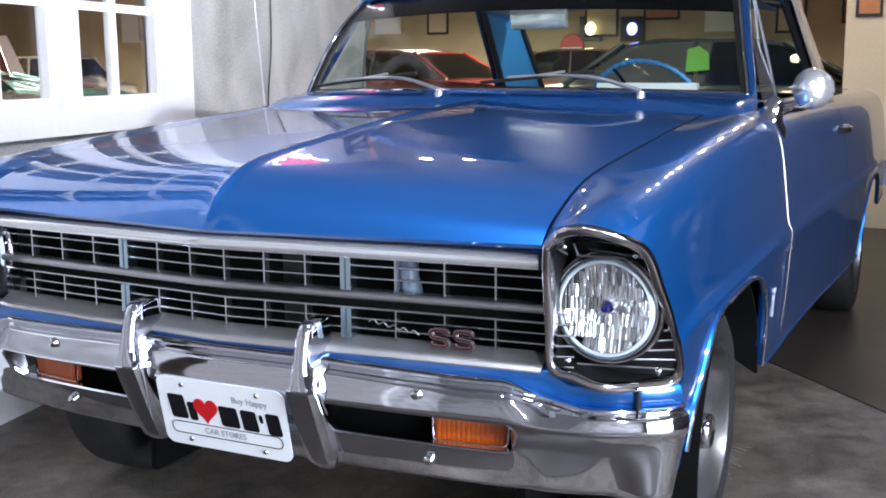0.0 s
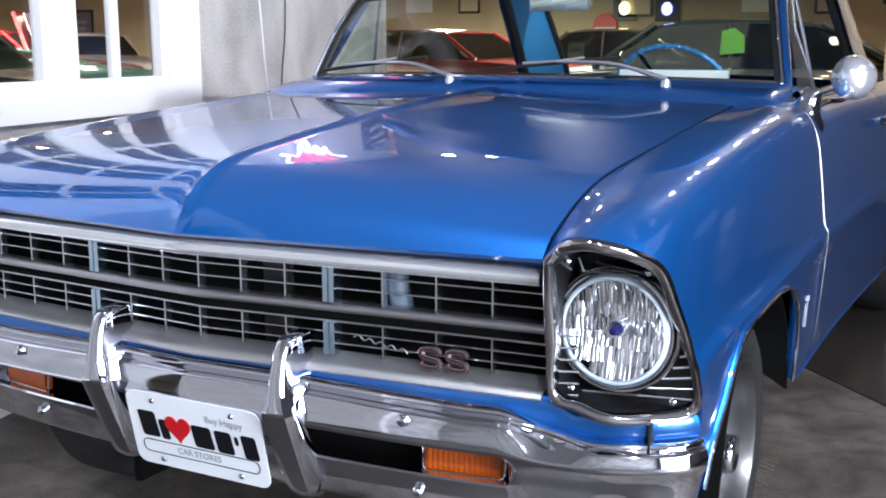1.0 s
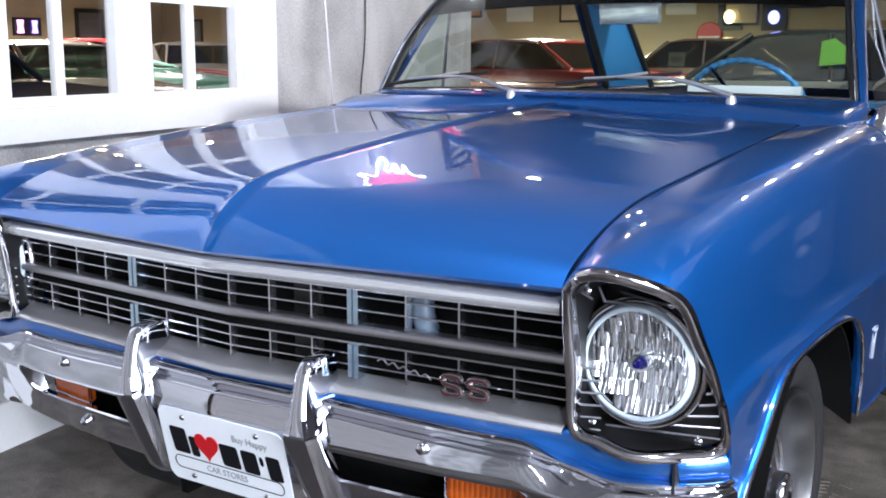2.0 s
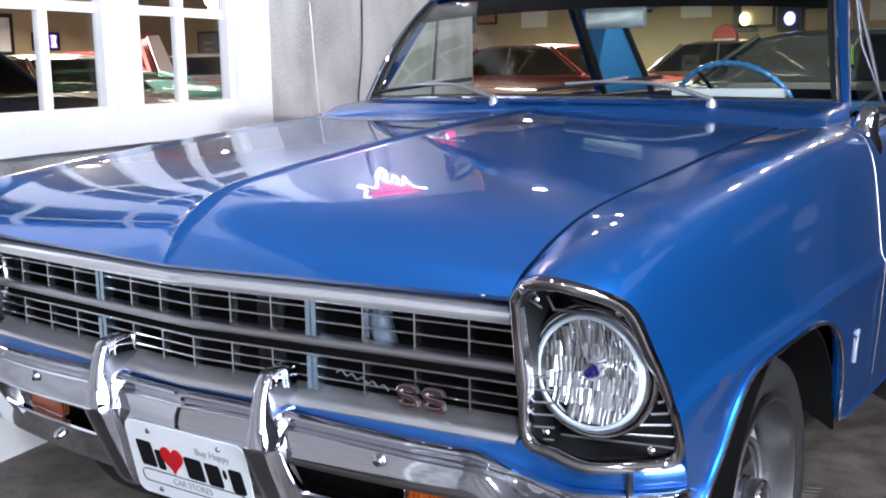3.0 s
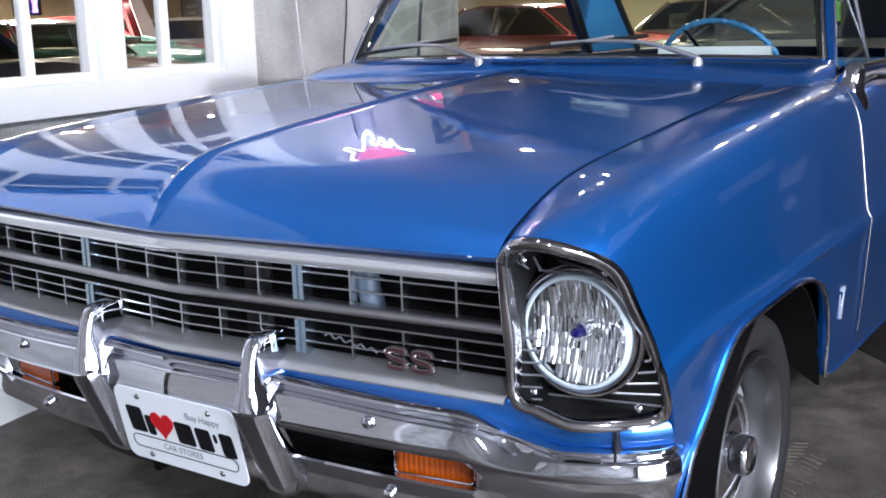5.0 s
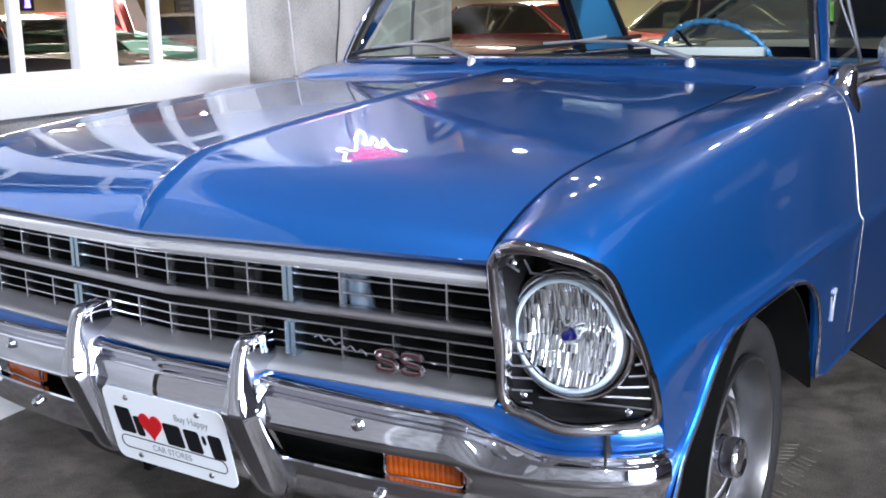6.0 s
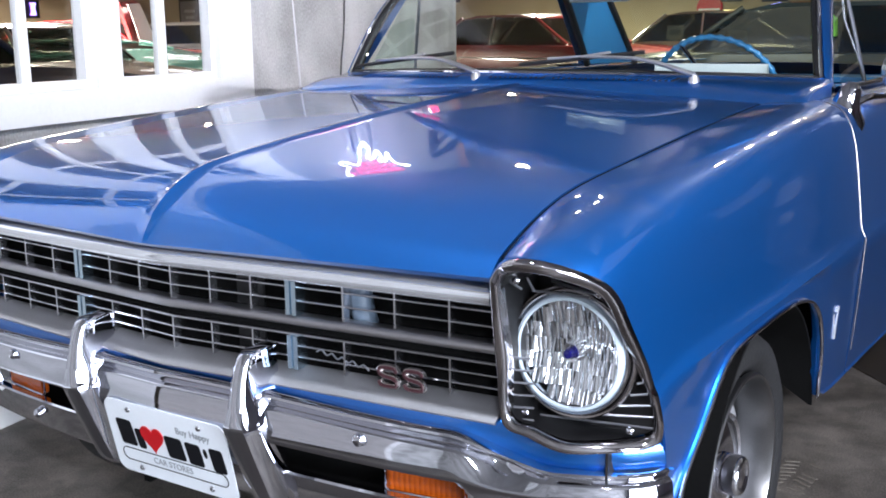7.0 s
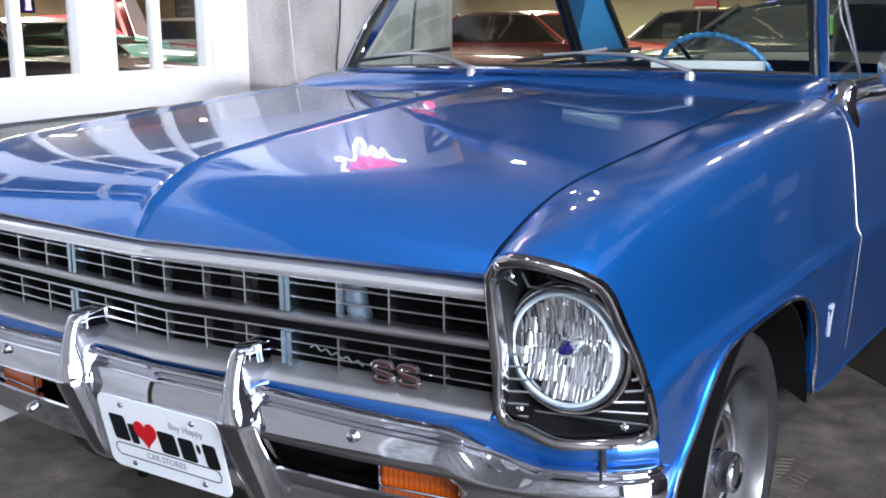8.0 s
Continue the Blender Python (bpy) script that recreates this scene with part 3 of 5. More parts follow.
bm = tube(spline([(-0.945, 4.30, 0.56), (-0.945, 4.52, 0.56), (-0.87, 4.66, 0.56), (-0.4, 4.72, 0.56), (0.4, 4.72, 0.56), (0.87, 4.66, 0.56), (0.945, 4.52, 0.56), (0.945, 4.30, 0.56)], 60), 0.045, 12, flat=1.5)
part("rear_bumper", bm, CHROME, car, "chrome rear bumper wrapping round the corners")
for side in (1, -1):
    h = part("door_handle", tube(spline([(side * 0.886, 2.36, 0.885), (side * 0.914, 2.385, 0.885), (side * 0.918, 2.45, 0.885), (side * 0.910, 2.50, 0.885)], 16), 0.008, 8, flat=1.4), CHROME, car)
    part("push_button", lathe([(0.0, 0.014), (0.011, 0.012), (0.013, 0.0), (0.013, -0.012)], pose(side * 0.897, 2.525, 0.886, 0, 90 * side, 0), 14), BRIGHT, h)
# rear deck, tail and floor pan
rows = [[Vector((u * 0.70, y, z - 0.03 * u * u)) for u in [-1 + 0.1 * i for i in range(21)]] for y, z in ((3.55, 1.0), (3.8, 0.985), (4.2, 0.965), (4.5, 0.93), (4.56, 0.85), (4.58, 0.6), (4.55, 0.35))]
part("rear_deck", sheet(rows), PAINT, car)
# near-black boxes put the shade under the body into colour
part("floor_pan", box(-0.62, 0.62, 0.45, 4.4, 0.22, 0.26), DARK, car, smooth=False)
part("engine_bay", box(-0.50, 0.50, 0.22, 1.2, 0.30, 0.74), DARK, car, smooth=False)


# ---- cowl, windshield, pillars, roof
def glass_base(x):
    k = (x / 0.73) ** 2
    return Vector((x, 1.325 + 0.165 * k, 1.044 - 0.016 * k))


def glass_top(x):
    k = (x / 0.64) ** 2
    return Vector((x, 1.64 + 0.112 * k, 1.376 - 0.020 * k))


def cowl_point(x, t):
    a = Vector((x, 1.215 + 0.052 * (1 - (x / 0.66) ** 2), 0.968 - 0.012 * (x / 0.7) ** 2))
    b = glass_base(x * 0.99) + Vector((x * 0.01, -0.012, -0.012))
    p = a.lerp(b, t)
    p.z += 0.014 * math.sin(math.pi * min(1, t * 1.15)) + 0.012 * min(1, t / 0.25)
    return p


rows = []
for i in range(17):
    t = i / 16
    row = [cowl_point(-0.74 + 1.48 * j / 40, t) for j in range(41)]
    row = [row[0] + Vector((-0.012, 0, -0.06)), row[0] + Vector((-0.009, 0, -0.006))] + row + [row[-1] + Vector((0.009, 0, -0.006)), row[-1] + Vector((0.012, 0, -0.06))]
    rows.append(row)
cowl = part("cowl_panel", thicken(sheet(rows), 0.004), PAINT, car)
for g0, g1 in ((-0.56, -0.20), (-0.10, 0.07), (0.09, 0.42)):
    n = int((g1 - g0) / 0.0145)
    for i in range(n):
        x = g0 + (g1 - g0) * i / n
        q = cowl_point(x, 0.66)
        part("louver", box(-0.0028, 0.0028, -0.015, 0.015, -0.001, 0.004), PAINT, cowl, smooth=False, m=pose(q.x, q.y, q.z, 12, 0, -20))
        part("louver_slot", box(-0.0028, 0.0028, -0.015, 0.015, -0.001, 0.0015), SEAL, cowl, smooth=False, m=pose(q.x + 0.0068, q.y, q.z, 12, 0, -20))

XS = [-1 + 2 * i / 40 for i in range(41)]
rows = []
for i in range(13):
    t = i / 12
    rows.append([glass_base(u * 0.722).lerp(glass_top(u * 0.632), t) + Vector((0, -0.035 * math.sin(math.pi * t) * (1 - 0.3 * u * u), 0.020 * math.sin(math.pi * t))) for u in XS])
part("windshield", sheet(rows), GLASS, car, "tinted curved windshield glass").visible_shadow = False
TINT = glass("windshield_sunshade_band", (0.016, 0.018, 0.028), 1.3)
part("sunshade_band", sheet([[p + Vector((0, 0.006, -0.003)) for p in r] for r in rows[8:]]), TINT, car, "dark shade band along the top of the glass").visible_shadow = False
ring = rows[0] + [r[-1] for r in rows[1:]] + rows[-1][::-1][1:] + [r[0] for r in rows[::-1]][1:-1]
part("windshield_seal", tube([p + Vector((0, 0.004, 0)) for p in ring] + [ring[0] + Vector((0, 0.004, 0))], 0.007, 8), SEAL, car)
for k in (0, -1):
    part("windshield_side_seal", tube([r[k] + Vector((0.009 if k == 0 else -0.009, 0.006, 0)) for r in rows], 0.011, 8), SEAL, car)
part("windshield_trim", tube([p + Vector((0, -0.008, -0.004)) for p in rows[0]], 0.009, 8, flat=0.8), CHROME, car)
roof_rows = []
for i in range(25):
    t = i / 24
    y = 1.60 + 1.42 * t
    roof_rows.append([Vector((u * (0.655 - 0.03 * t), y + 0.12 * u * u * (1 - t), 1.385 + 0.030 * math.sin(math.pi * (0.12 + 0.75 * t)) - 0.035 * u ** 4 - 0.015 * u * u)) for u in XS])
part("roof", thicken(sheet(roof_rows), 0.02), PAINT, car)
part("headliner", sheet([[p + Vector((0, 0.03, -0.035)) for p in r[2:-2]] for r in roof_rows]), LINING, car)
part("roof_front_trim", tube([glass_top(u * 0.640) + Vector((0, -0.012, 0.012)) for u in XS], 0.008, 8), CHROME, car)
for side in (1, -1):
    bm = bmesh.new()
    pr = []
    for i in range(13):
        t = i / 12
        g = rows[i][-1].copy()
        o = Vector((0.745, 1.512, 1.005)).lerp(Vector((0.660, 1.778, 1.352)), t)
        pr.append([Vector((side * p.x, p.y, p.z)) for p in (g + Vector((0.004, -0.003, 0)), g + Vector((0.012, -0.014, 0)), g.lerp(o, 0.5) + Vector((0.012, -0.012, 0)), o + Vector((0.002, -0.004, 0)), o + Vector((-0.006, 0.018, 0)), g + Vector((-0.006, 0.018, 0)))])
    sheet(pr, bm, True)
    part("windshield_pillar", bm, PAINT, car)
    part("pillar_trim", tube([Vector((side * (r[-1].x + 0.004), r[-1].y - 0.012, r[-1].z)) for r in rows], 0.0055, 8), CHROME, car)
    part("vent_window_post", tube([(side * 0.745, 1.86, 1.0), (side * 0.71, 1.83, 1.16), (side * 0.668, 1.80, 1.335)], 0.006, 8), RIB, car)
    part("door_sill_trim", tube([(side * 0.748, 1.56 + 1.9 * k / 10, 0.997) for k in range(11)], 0.010, 8), CHROME, car)
    # roof rail and rear pillar
    part("roof_rail", tube([(side * 0.662, 1.78, 1.350), (side * 0.655, 2.2, 1.370), (side * 0.64, 2.7, 1.366), (side * 0.63, 3.02, 1.335)], 0.020, 8), PAINT, car)
    po, pi_ = [], []
    for i in range(9):
        t = i / 8
        f = Vector((0.655, 2.68, 1.365)).lerp(Vector((0.735, 3.12, 1.0)), t)
        b = Vector((0.640, 3.08, 1.375)).lerp(Vector((0.72, 3.66, 0.995)), t)
        po.append([Vector((side * p.x, p.y, p.z)) for p in (f, f.lerp(b, 0.5) + Vector((0.014, 0, 0)), b)])
        pi_.append([Vector((side * (p.x - 0.030), p.y, p.z)) for p in (f + Vector((0, 0.025, 0)), f.lerp(b, 0.5) + Vector((0.012, 0, 0)), b - Vector((0, 0.03, 0)))])
    part("rear_pillar", sheet(po), PAINT, car)
    part("rear_pillar_trim", sheet(pi_), PAINT_IN, car, "blue vinyl lining of the rear pillar")
    for k in (0, -1):
        part("rear_pillar_seal", tube([r[k] for r in pi_], 0.016, 8), SEAL, car)
    vent = sheet([[(side * 0.748, 1.58, 1.005), (side * 0.748, 1.86, 1.005)], [(side * 0.70, 1.67, 1.17), (side * 0.70, 1.80, 1.17)], [(side * 0.672, 1.79, 1.335), (side * 0.670, 1.80, 1.335)]])
    part("vent_window", vent, GLASS, car).visible_shadow = False

# rear window
rw = [[Vector((u * (0.58 + 0.10 * t), 3.05 + 0.52 * t + 0.10 * (1 - u * u), 1.378 - 0.38 * t)) for u in XS] for t in (0, 0.25, 0.5, 0.75, 1.0)]
part("rear_window", sheet(rw), GLASS, car).visible_shadow = False

# ---- cabin
part("dashboard", thicken(sheet([[Vector((u * 0.70, 1.40 + 0.10 * u * u + dy, z)) for u in XS] for dy, z in ((0.0, 0.985), (0.06, 1.012), (0.16, 1.015), (0.24, 0.995), (0.27, 0.94), (0.28, 0.80))]), 0.01), DASH, car, "dark blue padded dashboard")
for x in (-0.36, 0.36):
    st = part("front_seat", box(x - 0.30, x + 0.30, 2.15, 2.62, 0.36, 0.56), PAINT_IN, car, "blue vinyl bucket seat", bevel=0.04)
    part("seat_back", box(-0.29, 0.29, -0.07, 0.07, 0, 0.46), PAINT_IN, st, m=pose(x, 2.66, 0.50, -14), bevel=0.05)
part("rear_seat", box(-0.62, 0.62, 3.05, 3.30, 0.45, 0.86), PAINT_IN, car, bevel=0.05)
part("parcel_shelf", box(-0.62, 0.62, 3.28, 3.60, 0.93, 0.95), PAINT_IN, car, smooth=False)
SW = Matrix.Translation((0.313, 1.93, 0.960)) @ Euler((radians(-62), 0, 0)).to_matrix().to_4x4()
bm = bmesh.new()
R1 = 0.187
rowsw = []
for i in range(192):
    a = 2 * math.pi * i / 192
    rr = 0.0085 + 0.0019 * math.cos(a * 40)
    rowsw.append([SW @ Vector(((R1 + rr * math.cos(b)) * math.cos(a), (R1 + rr * math.cos(b)) * math.sin(a), rr * math.sin(b))) for b in [2 * math.pi * k / 10 for k in range(10)]])
sheet(rowsw + [rowsw[0]], bm, True)
STEER = material("blue_steering_wheel_plastic", (0.05, 0.25, 0.55), 0.25, 0.0, 0.05, 30, coat=0.8)
sw = part("steering_wheel", bm, STEER, car, "blue plastic steering wheel with finger grips")
part("hub", lathe([(0.0, 0.01), (0.05, 0.008), (0.055, -0.01), (0.03, -0.05), (0.025, -0.3)], SW, 24), STEER, sw)
for a in (90, 210, 330):
    d = Vector((math.cos(radians(a - 90)), math.sin(radians(a - 90)), 0))
    part("spoke", tube([SW @ (d * 0.04), SW @ (d * 0.19)], 0.012, 8, flat=0.5), CHROME, sw)
part("paper_sheet", box(0.250, 0.560, 1.585, 1.600, 1.018, 1.058), PLATE, car, "white card lying on the dashboard", smooth=False)
rv = part("rear_view_mirror", box(-0.105, 0.105, 0, 0.025, -0.034, 0.034), BRIGHT, car, "interior mirror in a bright shell", m=pose(-0.03, 1.80, 1.265, 6, 0, -8), bevel=0.008)
part("mirror_glass", box(-0.098, 0.098, 0.021, 0.022, -0.027, 0.027), CHROME, rv, smooth=False)
part("mirror_stalk", tube([(0, 0.005, 0.03), (0, -0.03, 0.10)], 0.006, 8), CHROME, rv)


# ---- wipers
def wiper(px, py, pz, tip, mid):
    w = part("wiper", lathe([(0.0, 0.024), (0.009, 0.022), (0.013, 0.012), (0.014, -0.02)], pose(px, py, pz), 16), ROD, car, "brushed metal wiper with black blade")
    arm = spline([(px, py, pz + 0.022), tuple(Vector((px, py, pz + 0.022)).lerp(Vector(mid), 0.45) + Vector((0, -0.01, 0.018))), mid], 12)
    part("wiper_arm", tube(arm, [0.015 - 0.007 * i / 11 for i in range(12)], 8, flat=0.45), ROD, w)
    m_, t_ = Vector(mid), Vector(tip)
    start = m_ + (m_ - t_) * 0.9
    bl = [start.lerp(t_, k / 8) + Vector((0, 0.004, -0.004)) for k in range(9)]
    for p in bl:
        # keep the blade just off the glass
        p.y = glass_base(p.x).y - 0.014
    part("wiper_blade", tube(bl, 0.006, 6), SEAL, w)
    part("blade_bridge", tube([bl[2] + Vector((0, -0.004, 0.008)), m_, bl[6] + Vector((0, -0.004, 0.008))], 0.004, 6), ROD, w)


wiper(-0.152, 1.300, 1.020, (-0.68, 1.44, 1.052), (-0.45, 1.368, 1.075))
wiper(0.460, 1.322, 1.018, (-0.02, 1.31, 1.066), (0.16, 1.318, 1.083))

# ---- antenna
ant = part("antenna", tube([(-0.80, 1.322, 0.975), (-0.818, 1.328, 1.14), (-0.838, 1.335, 1.33)], [0.0035, 0.003, 0.0018], 6), ROD, car, "thin telescopic chrome antenna")
part("antenna_base", lathe([(0.0, 0.02), (0.009, 0.018), (0.013, 0.0), (0.014, -0.02)], pose(-0.80, 1.322, 0.968), 14), CHROME, ant)

# ---- outside mirror and fender badge
mr = part("door_mirror", lathe([(0.0, -0.046), (0.02, -0.045), (0.036, -0.041), (0.050, -0.031), (0.059, -0.014), (0.062, 0.0), (0.063, 0.008), (0.0, 0.012)], pose(0.862, 1.79, 1.038, -88, 0, 30), 28), BRIGHT, car, "round chrome mirror on a curved arm")
part("mirror_arm", tube(spline([(0.80, 1.44, 0.955), (0.835, 1.46, 0.985), (0.855, 1.60, 0.985), (0.862, 1.78, 1.0)], 10), 0.008, 8), CHROME, mr)
part("mirror_foot", lathe([(0.0, 0.085), (0.012, 0.082), (0.020, 0.070), (0.023, 0.052), (0.030, 0.030), (0.042, 0.014), (0.046, 0.006), (0.047, -0.01)], pose(0.786, 1.43, 0.934, 0, 16, 0) @ Matrix.Diagonal((1.2, 1.2, 1.1, 1)), 28), CHROME, mr)
vb = part("fender_badge", prism([(-0.024, 0.028), (-0.014, 0.028), (0.0, -0.010), (0.014, 0.028), (0.024, 0.028), (0.004, -0.032), (-0.004, -0.032)], 0.006, pose(0.8668, 1.150, 0.507, 0, 0, 90)), BADGE, car, "small chrome vee badge", smooth=False)
part("badge_bar", box(0.8640, 0.8715, 1.140, 1.160, 0.539, 0.549), BADGE, vb, smooth=False)


# ---- wheels
def road_wheel(side, x, y):
    m = pose(side * x, y, 0.290, 0, 90 * side, 0)
    w = part("wheel", lathe([(0.19, -0.10), (0.250, -0.10), (0.274, -0.085), (0.288, -0.06), (0.290, 0.0), (0.288, 0.06), (0.274, 0.085), (0.252, 0.095), (0.235, 0.094), (0.215, 0.082), (0.205, 0.070), (0.193, 0.058)], m, 56), RUBBER, car, "black tyre")
    m = m @ Matrix.Translation((0, 0, -0.004))
    part("rim", lathe([(0.206, 0.084), (0.206, 0.094), (0.202, 0.097), (0.197, 0.095), (0.194, 0.086), (0.190, 0.060), (0.187, 0.020), (0.184, -0.006)], m, 64), WHEELGREY, w, "satin steel rim with a bright lip")
    disc = part("wheel_disc", lathe([(0.186, -0.002), (0.178, -0.006), (0.170, 0.0), (0.160, 0.020), (0.148, 0.034), (0.132, 0.039), (0.112, 0.038)], m, 64), WHEELSILVER, w, "silver painted wheel disc")
    hc_ = part("hub_cap", lathe([(0.120, 0.034), (0.120, 0.046), (0.117, 0.052), (0.112, 0.052), (0.108, 0.047), (0.100, 0.047), (0.086, 0.053), (0.066, 0.057), (0.050, 0.056), (0.041, 0.055)], m, 48), CHROME, w)
    part("cap_groove", lathe([(0.1075, 0.0476), (0.1005, 0.0476)], m, 48), BLACK, hc_)
    part("centre_cap", lathe([(0.042, 0.050), (0.041, 0.084), (0.0385, 0.092), (0.034, 0.095), (0.029, 0.094), (0.026, 0.091), (0.010, 0.093), (0.0, 0.093)], m, 32), CHROME, hc_)
    for k in range(5):
        mm = m @ pose(0, 0, 0, 0, 0, 72 * k + 31) @ Matrix.Translation((0.166, 0, 0.010)) @ pose(0, 0, 0, 0, 60, 0)
        part("wheel_slot", box(-0.008, 0.008, -0.030, 0.030, -0.004, 0.003, None, mm), DARK, disc, bevel=0.002)
    part("valve", tube([m @ Vector((0.168, 0.03, 0.015)), m @ Vector((0.165, 0.03, 0.05))], 0.004, 6), SEAL, w)


for side, x, y in ((1, 0.715, 0.735), (-1, 0.735, 0.655), (1, 0.795, 3.51), (-1, 0.795, 3.51)):
    road_wheel(side, x, y)


# ---- grille
def lip_y(x):
    return -0.012 + 0.052 * abs(x) / 0.647


def strip(z0, z1, y0, y1, bm=None, xmax=0.645, x0=None, round_top=0.0):
    """A bar across the whole grille with the grille's slight vee in plan."""
    bm = bm or bmesh.new()
    xs = [-xmax + 2 * xmax * i / 24 for i in range(25)] if x0 is None else [x0 + (xmax - x0) * i / 12 for i in range(13)]
    r = 0.2 * (z1 - z0)
    prof = [(y0 + r, z0), (y1, z0), (y1, z1), (y0 + r, z1), (y0, z1 - r), (y0, z0 + r)]
    if round_top:
        h = z1 - z0
        prof = [(y0 + 0.004, z0), (y1, z0), (y1, z1)] + [(y0 + round_top * (1 - math.sin(radians(a))), z1 - 0.6 * h * (1 - math.cos(radians(a)))) for a in (0, 18, 36, 54, 72, 90)] + [(y0 + 0.001, z0 + 0.12 * h)]
    sheet([[Vector((x, lip_y(x) + yy, zz)) for yy, zz in prof] for x in xs], bm, True)
    return bm


grille = part("grille", strip(0.771, 0.799, -0.004, 0.05, round_top=0.018), BRIGHT, car, "bright aluminium grille with thin bars over a black opening")
part("upper_rail", strip(0.687, 0.703, 0.034, 0.06, round_top=0.012), RAIL, grille)
part("lower_rail", strip(0.667, 0.671, 0.044, 0.056), ALU, grille)
# near-black strip: the shade under the upper rail, put in as colour
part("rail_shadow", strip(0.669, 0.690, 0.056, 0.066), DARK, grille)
shelf = sheet([[Vector((x, lip_y(x) + dy, z)) for x in [-0.645 + 1.29 * i / 24 for i in range(25)]] for dy, z in ((0.060, 0.6145), (0.052, 0.6135), (0.036, 0.604), (0.030, 0.602), (0.024, 0.600), (0.015, 0.596), (0.011, 0.591), (0.013, 0.588))])
part("bottom_rail", thicken(shelf, 0.003), RAILPALE, grille)
for za, zb in ((0.703, 0.771), (0.612, 0.668)):
    for k in (1, 2):
        z = za + (zb - za) * k / 3
        part("grille_bar", strip(z - 0.0014, z + 0.0014, 0.046, 0.056), ALU, grille)
    XV = [-0.264 + 0.088 * i for i in range(1, 6)] + [s * (0.264 + 0.0957 * i) for s in (1, -1) for i in range(1, 5)]
    for x in XV:
        y = lip_y(x)
        part("grille_bar", box(x - 0.0017, x + 0.0017, y + 0.044, y + 0.060, za, zb), ALU, grille, smooth=False)
    for x in (-0.264, 0.264):
        y = lip_y(x)
        post = box(x - 0.011, x - 0.002, y + 0.036, y + 0.06, za, zb)
        box(x + 0.002, x + 0.011, y + 0.036, y + 0.06, za, zb, post)
        box(x - 0.002, x + 0.002, y + 0.042, y + 0.06, za, zb, post)
        part("grille_post", post, POST, grille, smooth=False)
# near-black sheet paints the shade deep inside the grille opening
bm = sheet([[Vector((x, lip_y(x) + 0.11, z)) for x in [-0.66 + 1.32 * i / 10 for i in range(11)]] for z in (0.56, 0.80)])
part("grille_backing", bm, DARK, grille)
part("radiator_support", box(-0.05, 0.15, 0.105, 0.118, 0.60, 0.76), BLACK, grille, smooth=False)
part("coolant_hose", tube(spline([(0.375, 0.105, 0.69), (0.370, 0.098, 0.72), (0.366, 0.100, 0.75), (0.366, 0.112, 0.775)], 14), 0.020, 12), HOSE, grille, "grey-blue rubber hose behind the bars")
# emblem: two looped chrome badges with red faces
CURL = [(0.0165, 0.0095), (0.0120, 0.0165), (0.0, 0.0175), (-0.0130, 0.0155), (-0.0165, 0.0085), (-0.0110, 0.0020), (0.0, 0.0), (0.0110, -0.0020), (0.0165, -0.0085), (0.0130, -0.0155), (0.0, -0.0175), (-0.0120, -0.0165), (-0.0165, -0.0095)]
for x in (0.452, 0.498):
    y = 0.054 + 0.08 * (x - 0.43)
    line = spline([(x + 1.05 * a, y, 0.629 + 0.86 * b) for a, b in CURL], 44)
    e = part("grille_emblem", tube(line, 0.0056, 8, up=(0, 1, 0)), RINGMETAL, grille, "chrome curled badge with a dark red face")
    part("badge_face", tube([p + Vector((0, -0.0035, 0)) for p in line], 0.0034, 6, up=(0, 1, 0)), BADGERED, e)
part("grille_script", tube(spline([(0.305 + 0.010 * k, 0.058 + 0.0008 * k, 0.648 - 0.0018 * k + (0.003 if k % 2 else -0.003)) for k in range(11)], 60), 0.0014, 6), RIB, grille, "thin chrome script bar")

# body-coloured panel under the grille, and the lip behind the bezel
PANEL_Y = [(0.0, 0.0), (0.60, 0.036), (0.66, 0.048), (0.752, 0.060), (0.81, 0.086), (0.85, 0.115), (0.868, 0.145)]
bm = sheet([[Vector((x, lerp(PANEL_Y, abs(x)) + dy, z - 0.024 * min(1.0, max(0.0, (abs(x) - 0.655) / 0.03)) * min(1.0, max(0.0, (z - 0.53) / 0.05)))) for x in [-0.866 + 1.732 * i / 60 for i in range(61)]] for dy, z in ((0.05, 0.598), (0.022, 0.5965), (0.016, 0.590), (0.016, 0.570), (0.022, 0.545), (0.03, 0.528), (0.055, 0.516))])
front_panel = part("front_panel", thicken(bm, 0.004), PAINT, car)
for x in (-0.806, 0.806):
    part("panel_seam", box(x - 0.002, x + 0.002, 0.0885, 0.12, 0.50, 0.572), SEAL, front_panel, smooth=False)


